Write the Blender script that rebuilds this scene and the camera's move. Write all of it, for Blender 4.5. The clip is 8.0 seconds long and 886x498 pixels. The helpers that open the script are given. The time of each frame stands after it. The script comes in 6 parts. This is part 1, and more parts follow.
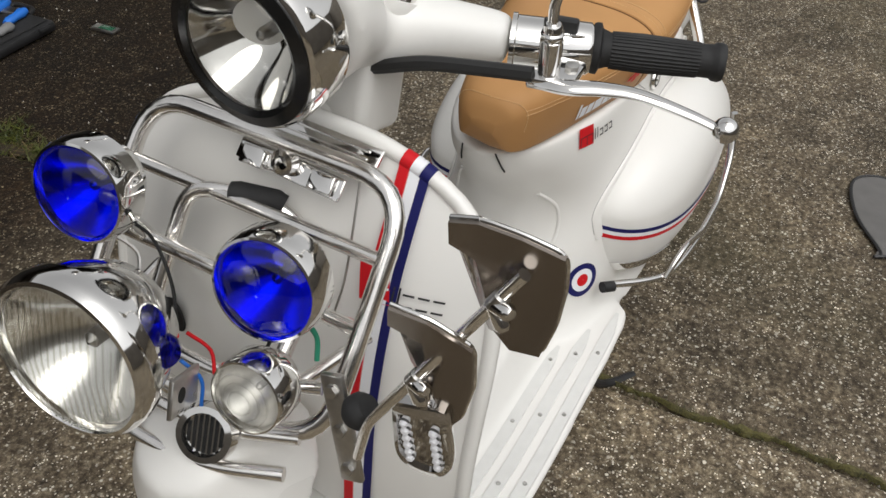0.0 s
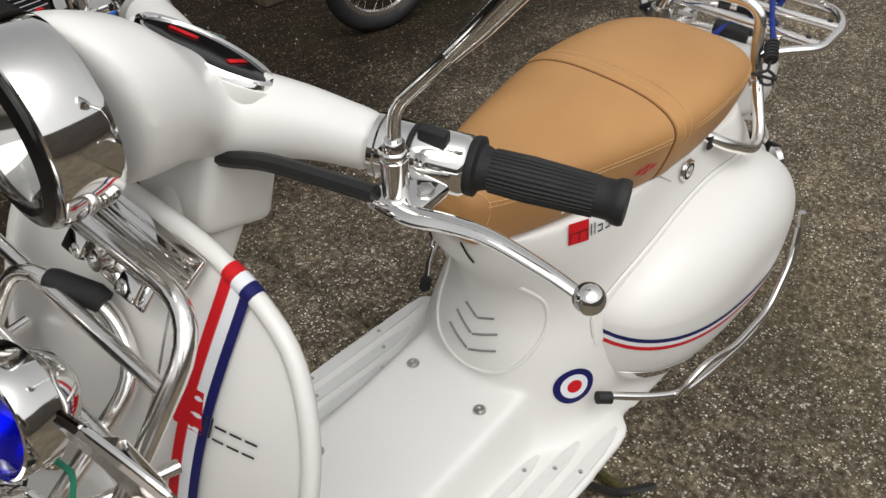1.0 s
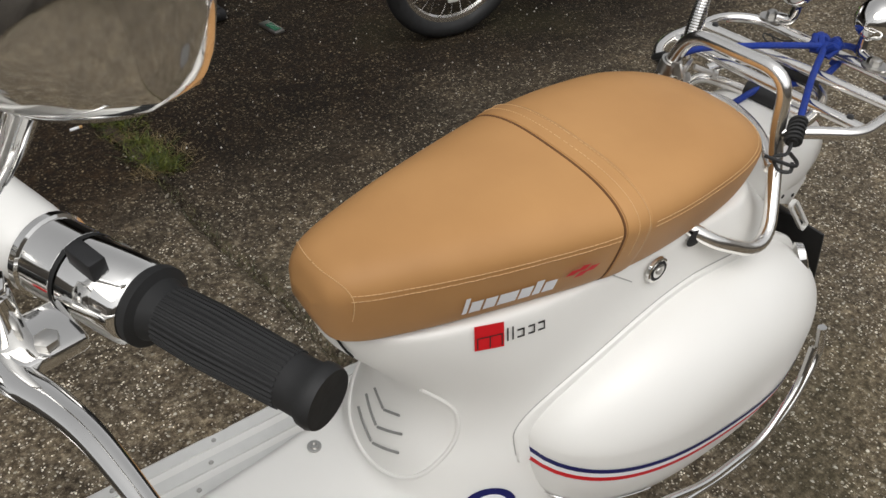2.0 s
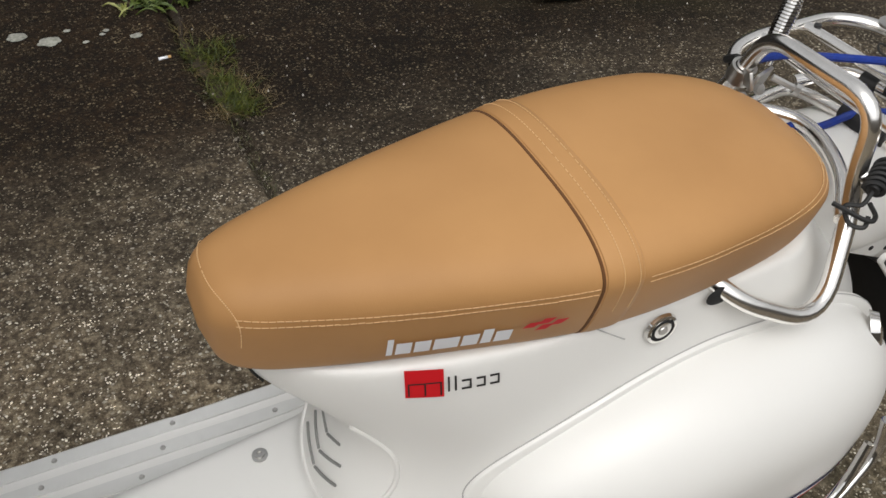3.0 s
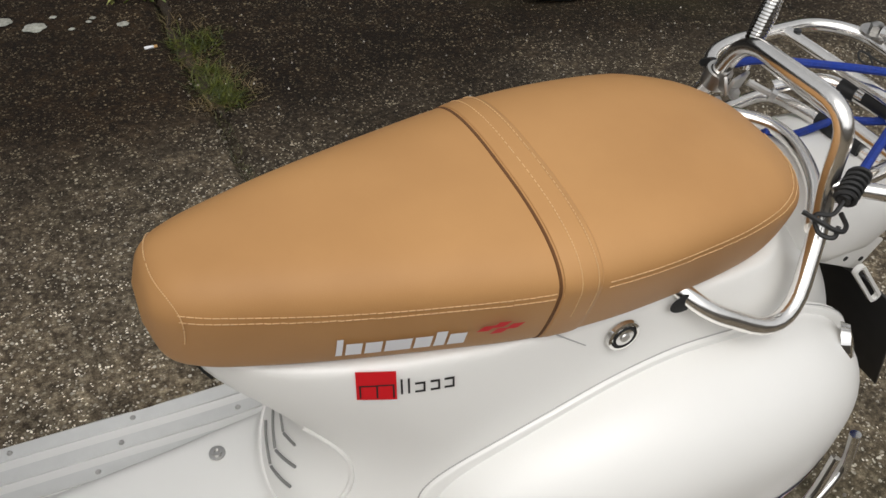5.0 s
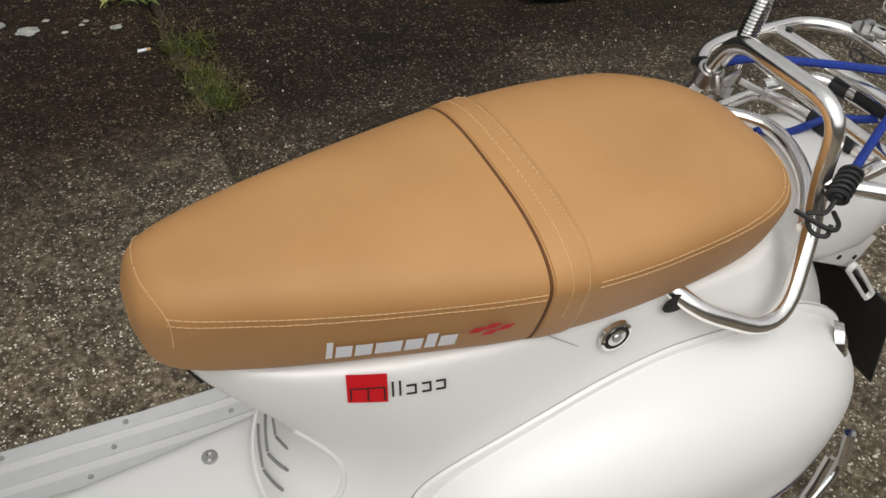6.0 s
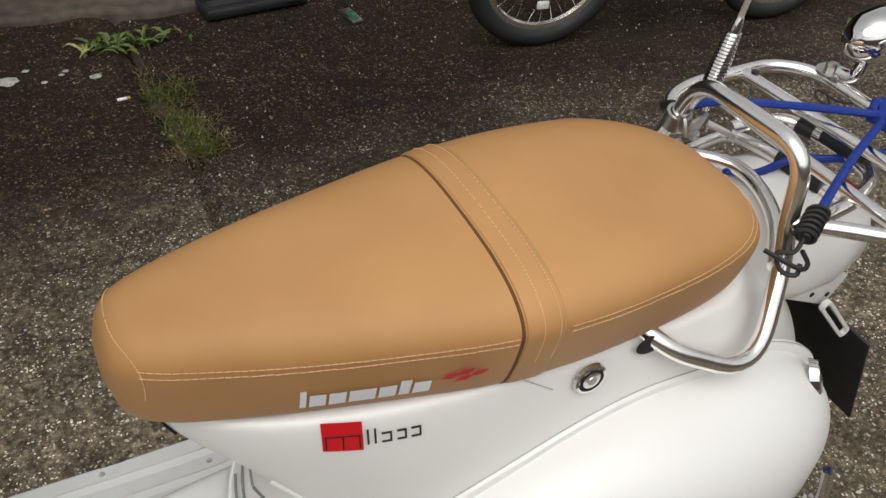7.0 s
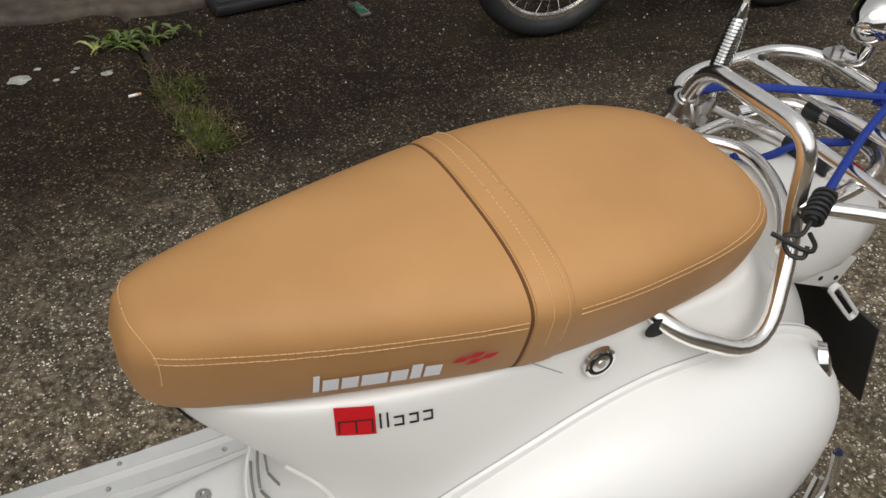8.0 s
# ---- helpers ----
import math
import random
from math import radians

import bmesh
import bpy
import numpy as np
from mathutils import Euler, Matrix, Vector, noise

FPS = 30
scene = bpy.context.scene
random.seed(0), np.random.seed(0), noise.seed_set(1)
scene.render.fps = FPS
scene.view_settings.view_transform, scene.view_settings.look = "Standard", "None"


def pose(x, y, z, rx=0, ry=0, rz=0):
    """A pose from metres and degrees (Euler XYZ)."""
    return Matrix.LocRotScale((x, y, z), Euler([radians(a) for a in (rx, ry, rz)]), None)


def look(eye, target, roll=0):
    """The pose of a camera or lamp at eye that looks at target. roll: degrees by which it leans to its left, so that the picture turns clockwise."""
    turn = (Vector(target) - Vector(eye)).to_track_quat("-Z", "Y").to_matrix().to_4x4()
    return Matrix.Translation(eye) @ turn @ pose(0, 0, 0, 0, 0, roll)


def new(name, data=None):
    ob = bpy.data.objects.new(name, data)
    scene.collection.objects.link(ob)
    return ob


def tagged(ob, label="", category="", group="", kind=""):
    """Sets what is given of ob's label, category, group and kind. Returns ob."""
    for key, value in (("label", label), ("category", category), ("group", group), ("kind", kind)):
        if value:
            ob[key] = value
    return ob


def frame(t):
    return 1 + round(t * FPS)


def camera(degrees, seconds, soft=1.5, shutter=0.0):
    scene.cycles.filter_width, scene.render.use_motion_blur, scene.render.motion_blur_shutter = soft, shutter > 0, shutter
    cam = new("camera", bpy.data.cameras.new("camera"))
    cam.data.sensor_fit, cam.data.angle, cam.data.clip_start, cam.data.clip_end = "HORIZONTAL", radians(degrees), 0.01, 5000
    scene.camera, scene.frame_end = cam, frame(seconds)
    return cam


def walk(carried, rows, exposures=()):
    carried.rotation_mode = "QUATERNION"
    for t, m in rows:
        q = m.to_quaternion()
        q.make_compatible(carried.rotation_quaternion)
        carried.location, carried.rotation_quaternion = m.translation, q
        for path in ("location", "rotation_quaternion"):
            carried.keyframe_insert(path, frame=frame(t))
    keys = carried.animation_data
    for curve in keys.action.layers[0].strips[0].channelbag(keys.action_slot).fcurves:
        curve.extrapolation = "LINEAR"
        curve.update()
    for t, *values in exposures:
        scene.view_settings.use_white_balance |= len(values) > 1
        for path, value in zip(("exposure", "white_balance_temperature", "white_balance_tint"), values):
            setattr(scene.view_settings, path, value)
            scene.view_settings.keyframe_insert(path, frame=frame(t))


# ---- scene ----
cam = camera(52.35, 8.0)
PATH = [
    (0, (-0.4253, -0.3805, 1.2543), (0.9007, 0.2602, 0.0538), 2.12),
    (0.2, (-0.3710, -0.3915, 1.2590), (0.9300, 0.2863, 0.0660), 1.70),
    (0.5, (-0.2905, -0.4075, 1.2563), (0.9747, 0.3255, 0.0430), 1.16),
    (1, (-0.1640, -0.4944, 1.2528), (0.9986, 0.4257, 0.0647), 1.81),
    (1.5, (-0.0089, -0.5520, 1.2447), (1.0324, 0.5338, 0.0842), -0.50),
    (2, (0.1497, -0.5170, 1.2162), (1.1336, 0.5721, 0.0096), 3.10),
    (2.2, (0.2075, -0.5067, 1.2006), (1.1043, 0.6392, -0.0212), 3.24),
    (3.3, (0.4067, -0.4812, 1.1613), (1.0975, 0.7099, -0.1479), 3.63),
    (3.5, (0.4121, -0.4799, 1.1580), (1.1050, 0.7059, -0.1549), 3.87),
    (4, (0.4146, -0.4823, 1.1573), (1.1135, 0.7070, -0.1493), 4.61),
    (4.5, (0.4127, -0.4868, 1.1581), (1.1171, 0.7083, -0.1402), 5.18),
    (6, (0.4195, -0.4879, 1.1555), (1.1297, 0.7102, -0.1368), 4.80),
    (6.5, (0.4258, -0.4890, 1.1554), (1.1481, 0.7053, -0.1338), 4.85),
    (7, (0.4277, -0.4926, 1.1624), (1.1884, 0.7427, -0.0646), 4.41),
    (7.5, (0.4242, -0.4970, 1.1658), (1.2026, 0.7726, -0.0141), 3.71),
    (8, (0.4237, -0.5028, 1.1632), (1.1603, 0.7367, -0.0742), 3.15),
]
walk(cam, [(t, look(eye, target, roll)) for t, eye, target, roll in PATH])


# ---------------------------------------------------------------- world, sun, exposure
world = bpy.data.worlds.new("overcast_sky")
scene.world = world
world.use_nodes = True
wn, wl = world.node_tree.nodes, world.node_tree.links
wn.clear()
sky = wn.new("ShaderNodeTexSky")
sky.sky_type, sky.sun_disc = "NISHITA", False
sky.sun_elevation, sky.sun_rotation = radians(62), radians(200)
sky.air_density, sky.dust_density, sky.ozone_density = 1.0, 4.0, 1.0
grey = wn.new("ShaderNodeHueSaturation")
grey.inputs["Saturation"].default_value = 0.05
back = wn.new("ShaderNodeBackground")
back.inputs["Strength"].default_value = 0.15
wout = wn.new("ShaderNodeOutputWorld")
wl.new(sky.outputs[0], grey.inputs["Color"])
wl.new(grey.outputs[0], back.inputs[0])
wl.new(back.outputs[0], wout.inputs[0])
sun = new("sun", bpy.data.lights.new("sun", "SUN"))
sun.data.energy, sun.data.angle, sun.data.color = 0.7, radians(40), (1.0, 0.97, 0.92)
sun.matrix_world = look((-1.7, -1.2, 3.5), (0.8, 0.0, 0.4))
scene.view_settings.exposure = 0.10


# ---------------------------------------------------------------- materials
def nodes_of(name):
    m = bpy.data.materials.new(name)
    m.use_nodes = True
    return m, m.node_tree.nodes, m.node_tree.links, m.node_tree.nodes["Principled BSDF"]


def simple(name, color, rough=0.5, metal=0.0, coat=0.0, vary=0.06, scale=40.0, bump=0.0, spec=0.5):
    """A surface with a slow stain, a fine grain in colour and gloss, and a fine relief."""
    m, n, l, b = nodes_of(name)
    tc = n.new("ShaderNodeTexCoord")
    big, fine = n.new("ShaderNodeTexNoise"), n.new("ShaderNodeTexNoise")
    big.inputs["Scale"].default_value, fine.inputs["Scale"].default_value = scale * 0.12, scale
    big.inputs["Detail"].default_value, fine.inputs["Detail"].default_value = 4.0, 6.0
    l.new(tc.outputs["Object"], big.inputs["Vector"])
    l.new(tc.outputs["Object"], fine.inputs["Vector"])
    add = n.new("ShaderNodeMath")
    add.operation = "ADD"
    l.new(big.outputs["Fac"], add.inputs[0])
    l.new(fine.outputs["Fac"], add.inputs[1])
    ramp = n.new("ShaderNodeMapRange")
    ramp.inputs["From Min"].default_value, ramp.inputs["From Max"].default_value = 0.6, 1.4
    ramp.inputs["To Min"].default_value, ramp.inputs["To Max"].default_value = 1.0 - vary, 1.0 + vary
    l.new(add.outputs[0], ramp.inputs["Value"])
    mul = n.new("ShaderNodeVectorMath")
    mul.operation = "MULTIPLY"
    mul.inputs[0].default_value = color[:3]
    l.new(ramp.outputs[0], mul.inputs[1])
    l.new(mul.outputs[0], b.inputs["Base Color"])
    rr = n.new("ShaderNodeMapRange")
    rr.inputs["From Min"].default_value, rr.inputs["From Max"].default_value = 0.3, 0.7
    rr.inputs["To Min"].default_value, rr.inputs["To Max"].default_value = max(rough * 0.75, 0.0), min(rough * 1.3, 1.0)
    l.new(big.outputs["Fac"], rr.inputs["Value"])
    l.new(rr.outputs[0], b.inputs["Roughness"])
    b.inputs["Metallic"].default_value = metal
    b.inputs["Coat Weight"].default_value = coat
    b.inputs["Coat Roughness"].default_value = 0.06
    b.inputs["Specular IOR Level"].default_value = spec
    if bump:
        bp = n.new("ShaderNodeBump")
        bp.inputs["Strength"].default_value, bp.inputs["Distance"].default_value = bump, 0.002
        l.new(fine.outputs["Fac"], bp.inputs["Height"])
        l.new(bp.outputs[0], b.inputs["Normal"])
    return m


WHITE = simple("white_paint", (0.80, 0.79, 0.76), 0.36, coat=0.12, vary=0.012, scale=18)
WHITE_MATT = simple("white_plastic", (0.74, 0.73, 0.70), 0.5, vary=0.03, scale=30)
CHROME = simple("chrome", (0.78, 0.77, 0.75), 0.07, metal=1.0, vary=0.03, scale=60)
STEEL = simple("polished_steel", (0.92, 0.90, 0.87), 0.19, metal=1.0, vary=0.06, scale=120)
ZINC = simple("zinc_steel", (0.55, 0.54, 0.52), 0.35, metal=1.0, vary=0.12, scale=200, bump=0.1)
BLACK = simple("black_plastic", (0.018, 0.018, 0.019), 0.42, vary=0.15, scale=90)
RUBBER = simple("black_rubber", (0.014, 0.014, 0.0145), 0.66, vary=0.2, scale=160, bump=0.15)
SLOT = simple("dark_gap", (0.012, 0.012, 0.012), 0.8)
RED = simple("red_decal", (0.60, 0.014, 0.020), 0.45, vary=0.05, spec=0.15)
NAVY = simple("navy_decal", (0.014, 0.015, 0.105), 0.45, vary=0.05, spec=0.15)
WHITEDECAL = simple("white_decal", (0.82, 0.83, 0.86), 0.4, vary=0.02)
THREAD = simple("pale_thread", (0.68, 0.45, 0.23), 0.8, vary=0.15, scale=400)
CORD = simple("blue_cord", (0.006, 0.030, 0.23), 0.75, vary=0.3, scale=500, bump=0.4)
CABLE = simple("black_cable", (0.011, 0.011, 0.011), 0.6, vary=0.1)
BLUETOOL = simple("blue_handle", (0.02, 0.16, 0.60), 0.4, vary=0.1)
GREENCORD = simple("green_cord", (0.02, 0.22, 0.13), 0.7)
AMBER = simple("amber_plastic", (0.65, 0.22, 0.02), 0.3)
FIBRE = simple("fibreglass_rod", (0.72, 0.68, 0.55), 0.45, vary=0.05)
LIME = simple("lime_paint", (0.22, 0.62, 0.05), 0.35)
BRICKDARK = simple("dark_block_wall", (0.06, 0.055, 0.05), 0.9, vary=0.4, scale=20, bump=0.6)
GREENCAN = simple("green_bottle", (0.03, 0.16, 0.08), 0.35, vary=0.2)


def leather():
    """Tan vinyl with a fine pebbled grain and a soft, worn sheen."""
    m, n, l, b = nodes_of("tan_leather")
    tc = n.new("ShaderNodeTexCoord")
    v = n.new("ShaderNodeTexVoronoi")
    v.feature = "DISTANCE_TO_EDGE"
    v.inputs["Scale"].default_value = 620.0
    s = n.new("ShaderNodeTexNoise")
    s.inputs["Scale"].default_value, s.inputs["Detail"].default_value = 7.0, 5.0
    l.new(tc.outputs["Object"], v.inputs["Vector"])
    l.new(tc.outputs["Object"], s.inputs["Vector"])
    r = n.new("ShaderNodeValToRGB")
    r.color_ramp.elements[0].position, r.color_ramp.elements[1].position = 0.3, 0.75
    r.color_ramp.elements[0].color = (0.42, 0.220, 0.085, 1)
    r.color_ramp.elements[1].color = (0.512, 0.277, 0.110, 1)
    l.new(s.outputs["Fac"], r.inputs["Fac"])
    l.new(r.outputs[0], b.inputs["Base Color"])
    b.inputs["Roughness"].default_value = 0.5
    b.inputs["Specular IOR Level"].default_value = 0.22
    bp = n.new("ShaderNodeBump")
    bp.inputs["Strength"].default_value, bp.inputs["Distance"].default_value = 0.12, 0.0006
    l.new(v.outputs["Distance"], bp.inputs["Height"])
    l.new(bp.outputs[0], b.inputs["Normal"])
    return m


LEATHER = leather()


def thin_glass(name, tint):
    """A thin pane: it passes tinted light straight on and mirrors by Fresnel."""
    m, n, l, b = nodes_of(name)
    n.remove(b)
    clear, gloss, fres, both = n.new("ShaderNodeBsdfTransparent"), n.new("ShaderNodeBsdfGlossy"), n.new("ShaderNodeLayerWeight"), n.new("ShaderNodeMixShader")
    clear.inputs["Color"].default_value = (*tint, 1)
    gloss.inputs["Roughness"].default_value = 0.03
    fres.inputs["Blend"].default_value = 0.5
    rise, some = n.new("ShaderNodeMath"), n.new("ShaderNodeMath")
    rise.operation, rise.inputs[1].default_value = "POWER", 3.5
    some.operation, some.inputs[1].default_value, some.inputs[2].default_value = "MULTIPLY_ADD", 0.8, 0.05
    l.new(fres.outputs["Facing"], rise.inputs[0])
    l.new(rise.outputs[0], some.inputs[0])
    l.new(some.outputs[0], both.inputs[0])
    l.new(clear.outputs[0], both.inputs[1])
    l.new(gloss.outputs[0], both.inputs[2])
    l.new(both.outputs[0], n["Material Output"].inputs["Surface"])
    return m


CLEAR = thin_glass("clear_glass", (0.94, 0.94, 0.92))
BLUEGLASS = thin_glass("blue_glass", (0.0, 0.022, 0.66))


def ground_material(name, gain, chip_scale=60.0):
    """Old exposed-aggregate concrete: dark binder, pale and brown chips, damp and mossy patches."""
    m, n, l, b = nodes_of(name)
    tc = n.new("ShaderNodeTexCoord")

    def vor(scale, feat="F1", rnd=1.0):
        v = n.new("ShaderNodeTexVoronoi")
        v.feature = feat
        v.inputs["Scale"].default_value, v.inputs["Randomness"].default_value = scale, rnd
        l.new(tc.outputs["Object"], v.inputs["Vector"])
        return v

    def noi(scale, det=5.0, rough=0.6):
        v = n.new("ShaderNodeTexNoise")
        v.inputs["Scale"].default_value, v.inputs["Detail"].default_value, v.inputs["Roughness"].default_value = scale, det, rough
        l.new(tc.outputs["Object"], v.inputs["Vector"])
        return v

    def ramp(src, stops):
        r = n.new("ShaderNodeValToRGB")
        e = r.color_ramp.elements
        while len(e) < len(stops):
            e.new(0.5)
        for q, (p, c) in zip(e, stops):
            q.position, q.color = p, (*c, 1) if len(c) == 3 else c
        l.new(src, r.inputs["Fac"])
        return r

    def mix(fac, a, c, kind="MIX"):
        x = n.new("ShaderNodeMix")
        x.data_type, x.blend_type = "RGBA", kind
        if isinstance(fac, float):
            x.inputs[0].default_value = fac
        else:
            l.new(fac, x.inputs[0])
        for s, i in ((a, 6), (c, 7)):
            if isinstance(s, tuple):
                x.inputs[i].default_value = (*s, 1)
            else:
                l.new(s, x.inputs[i])
        return x.outputs[2]

    # the cells are bent by a noise, so that no two chips have the same outline
    bend = noi(45.0, 3.0)
    shift = n.new("ShaderNodeVectorMath")
    shift.operation, shift.inputs[3].default_value = "SCALE", 0.016
    l.new(bend.outputs["Color"], shift.inputs[0])
    warped = n.new("ShaderNodeVectorMath")
    l.new(tc.outputs["Object"], warped.inputs[0])
    l.new(shift.outputs[0], warped.inputs[1])

    def flakes(scale, size, chance):
        v = vor(scale)
        l.new(warped.outputs[0], v.inputs["Vector"])
        s = n.new("ShaderNodeSeparateColor")
        l.new(v.outputs["Color"], s.inputs[0])
        inside = ramp(v.outputs["Distance"], [(0.0, (1, 1, 1)), (size * 0.75, (1, 1, 1)), (size, (0, 0, 0))])
        pick = ramp(s.outputs[1], [(0.0, (0, 0, 0)), (1 - chance, (0, 0, 0)), (1 - chance + 0.02, (1, 1, 1))])
        m = n.new("ShaderNodeMath")
        m.operation = "MULTIPLY"
        l.new(inside.outputs[0], m.inputs[0])
        l.new(pick.outputs[0], m.inputs[1])
        c = ramp(s.outputs[0], [(0.0, (0.05, 0.038, 0.026)), (0.30, (0.14, 0.118, 0.090)), (0.55, (0.33, 0.30, 0.245)), (0.82, (0.66, 0.63, 0.56))])
        return m.outputs[0], c.outputs[0]

    grain, blotch, wide = noi(chip_scale, 8.0, 0.75), noi(11.0, 8.0, 0.7), noi(1.9, 6.0, 0.65)
    base = ramp(grain.outputs["Fac"], [(0.33, (0.016, 0.012, 0.008)), (0.46, (0.050, 0.040, 0.029)), (0.55, (0.098, 0.082, 0.061)), (0.66, (0.20, 0.175, 0.135))])
    m1, c1 = flakes(105.0, 0.38, 0.42)
    m2, c2 = flakes(215.0, 0.46, 0.46)
    # towards the garage: darker binder, with the shade there put into the colour, chips paler
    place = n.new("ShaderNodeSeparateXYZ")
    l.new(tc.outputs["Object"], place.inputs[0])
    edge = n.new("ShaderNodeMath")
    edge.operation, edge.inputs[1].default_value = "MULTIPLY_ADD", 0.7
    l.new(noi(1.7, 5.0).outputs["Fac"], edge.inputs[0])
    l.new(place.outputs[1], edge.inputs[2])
    end_shade = n.new("ShaderNodeMapRange")
    end_shade.interpolation_type = "SMOOTHSTEP"
    end_shade.inputs["From Min"].default_value, end_shade.inputs["From Max"].default_value = 0.80, 1.64
    l.new(edge.outputs[0], end_shade.inputs["Value"])
    spots = ramp(blotch.outputs["Fac"], [(0.30, (0.55 * gain, 0.53 * gain, 0.50 * gain)), (0.50, (0.95 * gain, 0.93 * gain, 0.89 * gain)), (0.68, (1.55 * gain, 1.50 * gain, 1.40 * gain))])
    slow = ramp(wide.outputs["Fac"], [(0.30, (0.62, 0.62, 0.60)), (0.50, (1.0, 0.99, 0.96)), (0.70, (1.40, 1.36, 1.26))])
    col = mix(1.0, mix(1.0, base.outputs[0], spots.outputs[0], "MULTIPLY"), slow.outputs[0], "MULTIPLY")
    col = mix(end_shade.outputs[0], col, mix(1.0, col, (0.095, 0.066, 0.042), "MULTIPLY"))
    streak = n.new("ShaderNodeMath")
    streak.operation = "MULTIPLY"
    l.new(m2, streak.inputs[0])
    # brushed rows: the chips lie bare in long bands
    turn = n.new("ShaderNodeVectorRotate")
    turn.rotation_type, turn.inputs["Angle"].default_value = "Z_AXIS", math.radians(17)
    l.new(tc.outputs["Object"], turn.inputs["Vector"])
    long = n.new("ShaderNodeVectorMath")
    long.operation, long.inputs[1].default_value = "MULTIPLY", (0.22, 1.3, 1.0)
    l.new(turn.outputs[0], long.inputs[0])
    rows = noi(20.0, 5.0, 0.7)
    l.new(long.outputs[0], rows.inputs["Vector"])
    l.new(ramp(rows.outputs["Fac"], [(0.40, (0.12, 0.12, 0.12)), (0.60, (1, 1, 1))]).outputs[0], streak.inputs[1])
    col = mix(streak.outputs[0], col, mix(end_shade.outputs[0], mix(1.0, c2, spots.outputs[0], "MULTIPLY"), mix(1.0, c2, (0.33, 0.28, 0.20), "MULTIPLY")))
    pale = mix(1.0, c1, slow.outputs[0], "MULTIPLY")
    pale = mix(end_shade.outputs[0], pale, mix(1.0, pale, (0.33, 0.28, 0.20), "MULTIPLY"))
    here = n.new("ShaderNodeMath")
    here.operation = "MULTIPLY"
    l.new(m1, here.inputs[0])
    l.new(ramp(noi(16.0, 5.0, 0.7).outputs["Fac"], [(0.40, (0.15, 0.15, 0.15)), (0.58, (1, 1, 1))]).outputs[0], here.inputs[1])
    col = mix(here.outputs[0], col, pale)
    moss = ramp(noi(1.1, 4.0).outputs["Fac"], [(0.55, (0, 0, 0)), (0.75, (1, 1, 1))])
    mossf = n.new("ShaderNodeMath")
    mossf.operation, mossf.inputs[1].default_value = "MULTIPLY", 0.30
    l.new(moss.outputs[0], mossf.inputs[0])
    col = mix(mossf.outputs[0], col, (0.060, 0.055, 0.022))
    l.new(col, b.inputs["Base Color"])
    b.inputs["Roughness"].default_value = 0.85
    b.inputs["Specular IOR Level"].default_value = 0.25
    high = n.new("ShaderNodeMath")
    high.operation, high.inputs[1].default_value = "MULTIPLY_ADD", 0.5
    l.new(here.outputs[0], high.inputs[0])
    l.new(grain.outputs["Fac"], high.inputs[2])
    bp = n.new("ShaderNodeBump")
    bp.inputs["Strength"].default_value, bp.inputs["Distance"].default_value = 0.8, 0.004
    l.new(high.outputs[0], bp.inputs["Height"])
    l.new(bp.outputs[0], b.inputs["Normal"])
    return m


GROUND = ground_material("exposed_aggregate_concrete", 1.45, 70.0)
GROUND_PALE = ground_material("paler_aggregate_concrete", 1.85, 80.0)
BOWL = simple("reflector_bowl", (0.88, 0.87, 0.85), 0.20, metal=1.0, vary=0.02)


def leaf_material(name, c0, c1):
    m, n, l, b = nodes_of(name)
    g = n.new("ShaderNodeNewGeometry")
    r = n.new("ShaderNodeValToRGB")
    r.color_ramp.elements[0].color, r.color_ramp.elements[1].color = (*c0, 1), (*c1, 1)
    l.new(g.outputs["Random Per Island"], r.inputs["Fac"])
    l.new(r.outputs[0], b.inputs["Base Color"])
    b.inputs["Roughness"].default_value = 0.55
    return m


GRASS = leaf_material("grass_blades", (0.012, 0.024, 0.002), (0.090, 0.100, 0.008))
WEED = leaf_material("weed_leaves", (0.035, 0.065, 0.008), (0.12, 0.155, 0.022))


# ---------------------------------------------------------------- mesh helpers
def part(name, bm, mat, parent=None, label="", smooth=True):
    me = bpy.data.meshes.new(name)
    bmesh.ops.recalc_face_normals(bm, faces=bm.faces)
    if smooth:
        for e in bm.edges:
            if len(e.link_faces) == 2 and e.calc_face_angle(0) > 0.72:
                e.smooth = False
    bm.to_mesh(me)
    bm.free()
    if smooth:
        me.polygons.foreach_set("use_smooth", [True] * len(me.polygons))
    me.materials.append(mat)
    ob = new(name, me)
    ob.parent = parent
    if label:
        ob["label"] = label
    return ob


def spline(pts, n=8):
    """Points on a smooth line through pts."""
    p = [Vector(q) for q in pts]
    p = [2 * p[0] - p[1], *p, 2 * p[-1] - p[-2]]
    out = []
    for i in range(1, len(p) - 2):
        a, b, c, d = p[i - 1:i + 3]
        for k in range(n):
            t = k / n
            out.append(0.5 * (2 * b + (c - a) * t + (2 * a - 5 * b + 4 * c - d) * t * t + (3 * b - a - 3 * c + d) * t ** 3))
    out.append(p[-2].copy())
    return out


def rounded(pts, r, n=5):
    """A broken line through pts with its corners rounded by about r."""
    p = [Vector(q) for q in pts]
    out = [p[0]]
    for a, b, c in zip(p, p[1:], p[2:]):
        u, v = (a - b), (c - b)
        k = min(r, u.length * 0.49, v.length * 0.49)
        s, e = b + u.normalized() * k, b + v.normalized() * k
        for i in range(n + 1):
            t = i / n
            out.append((1 - t) ** 2 * s + 2 * t * (1 - t) * b + t * t * e)
    out.append(p[-1])
    return out


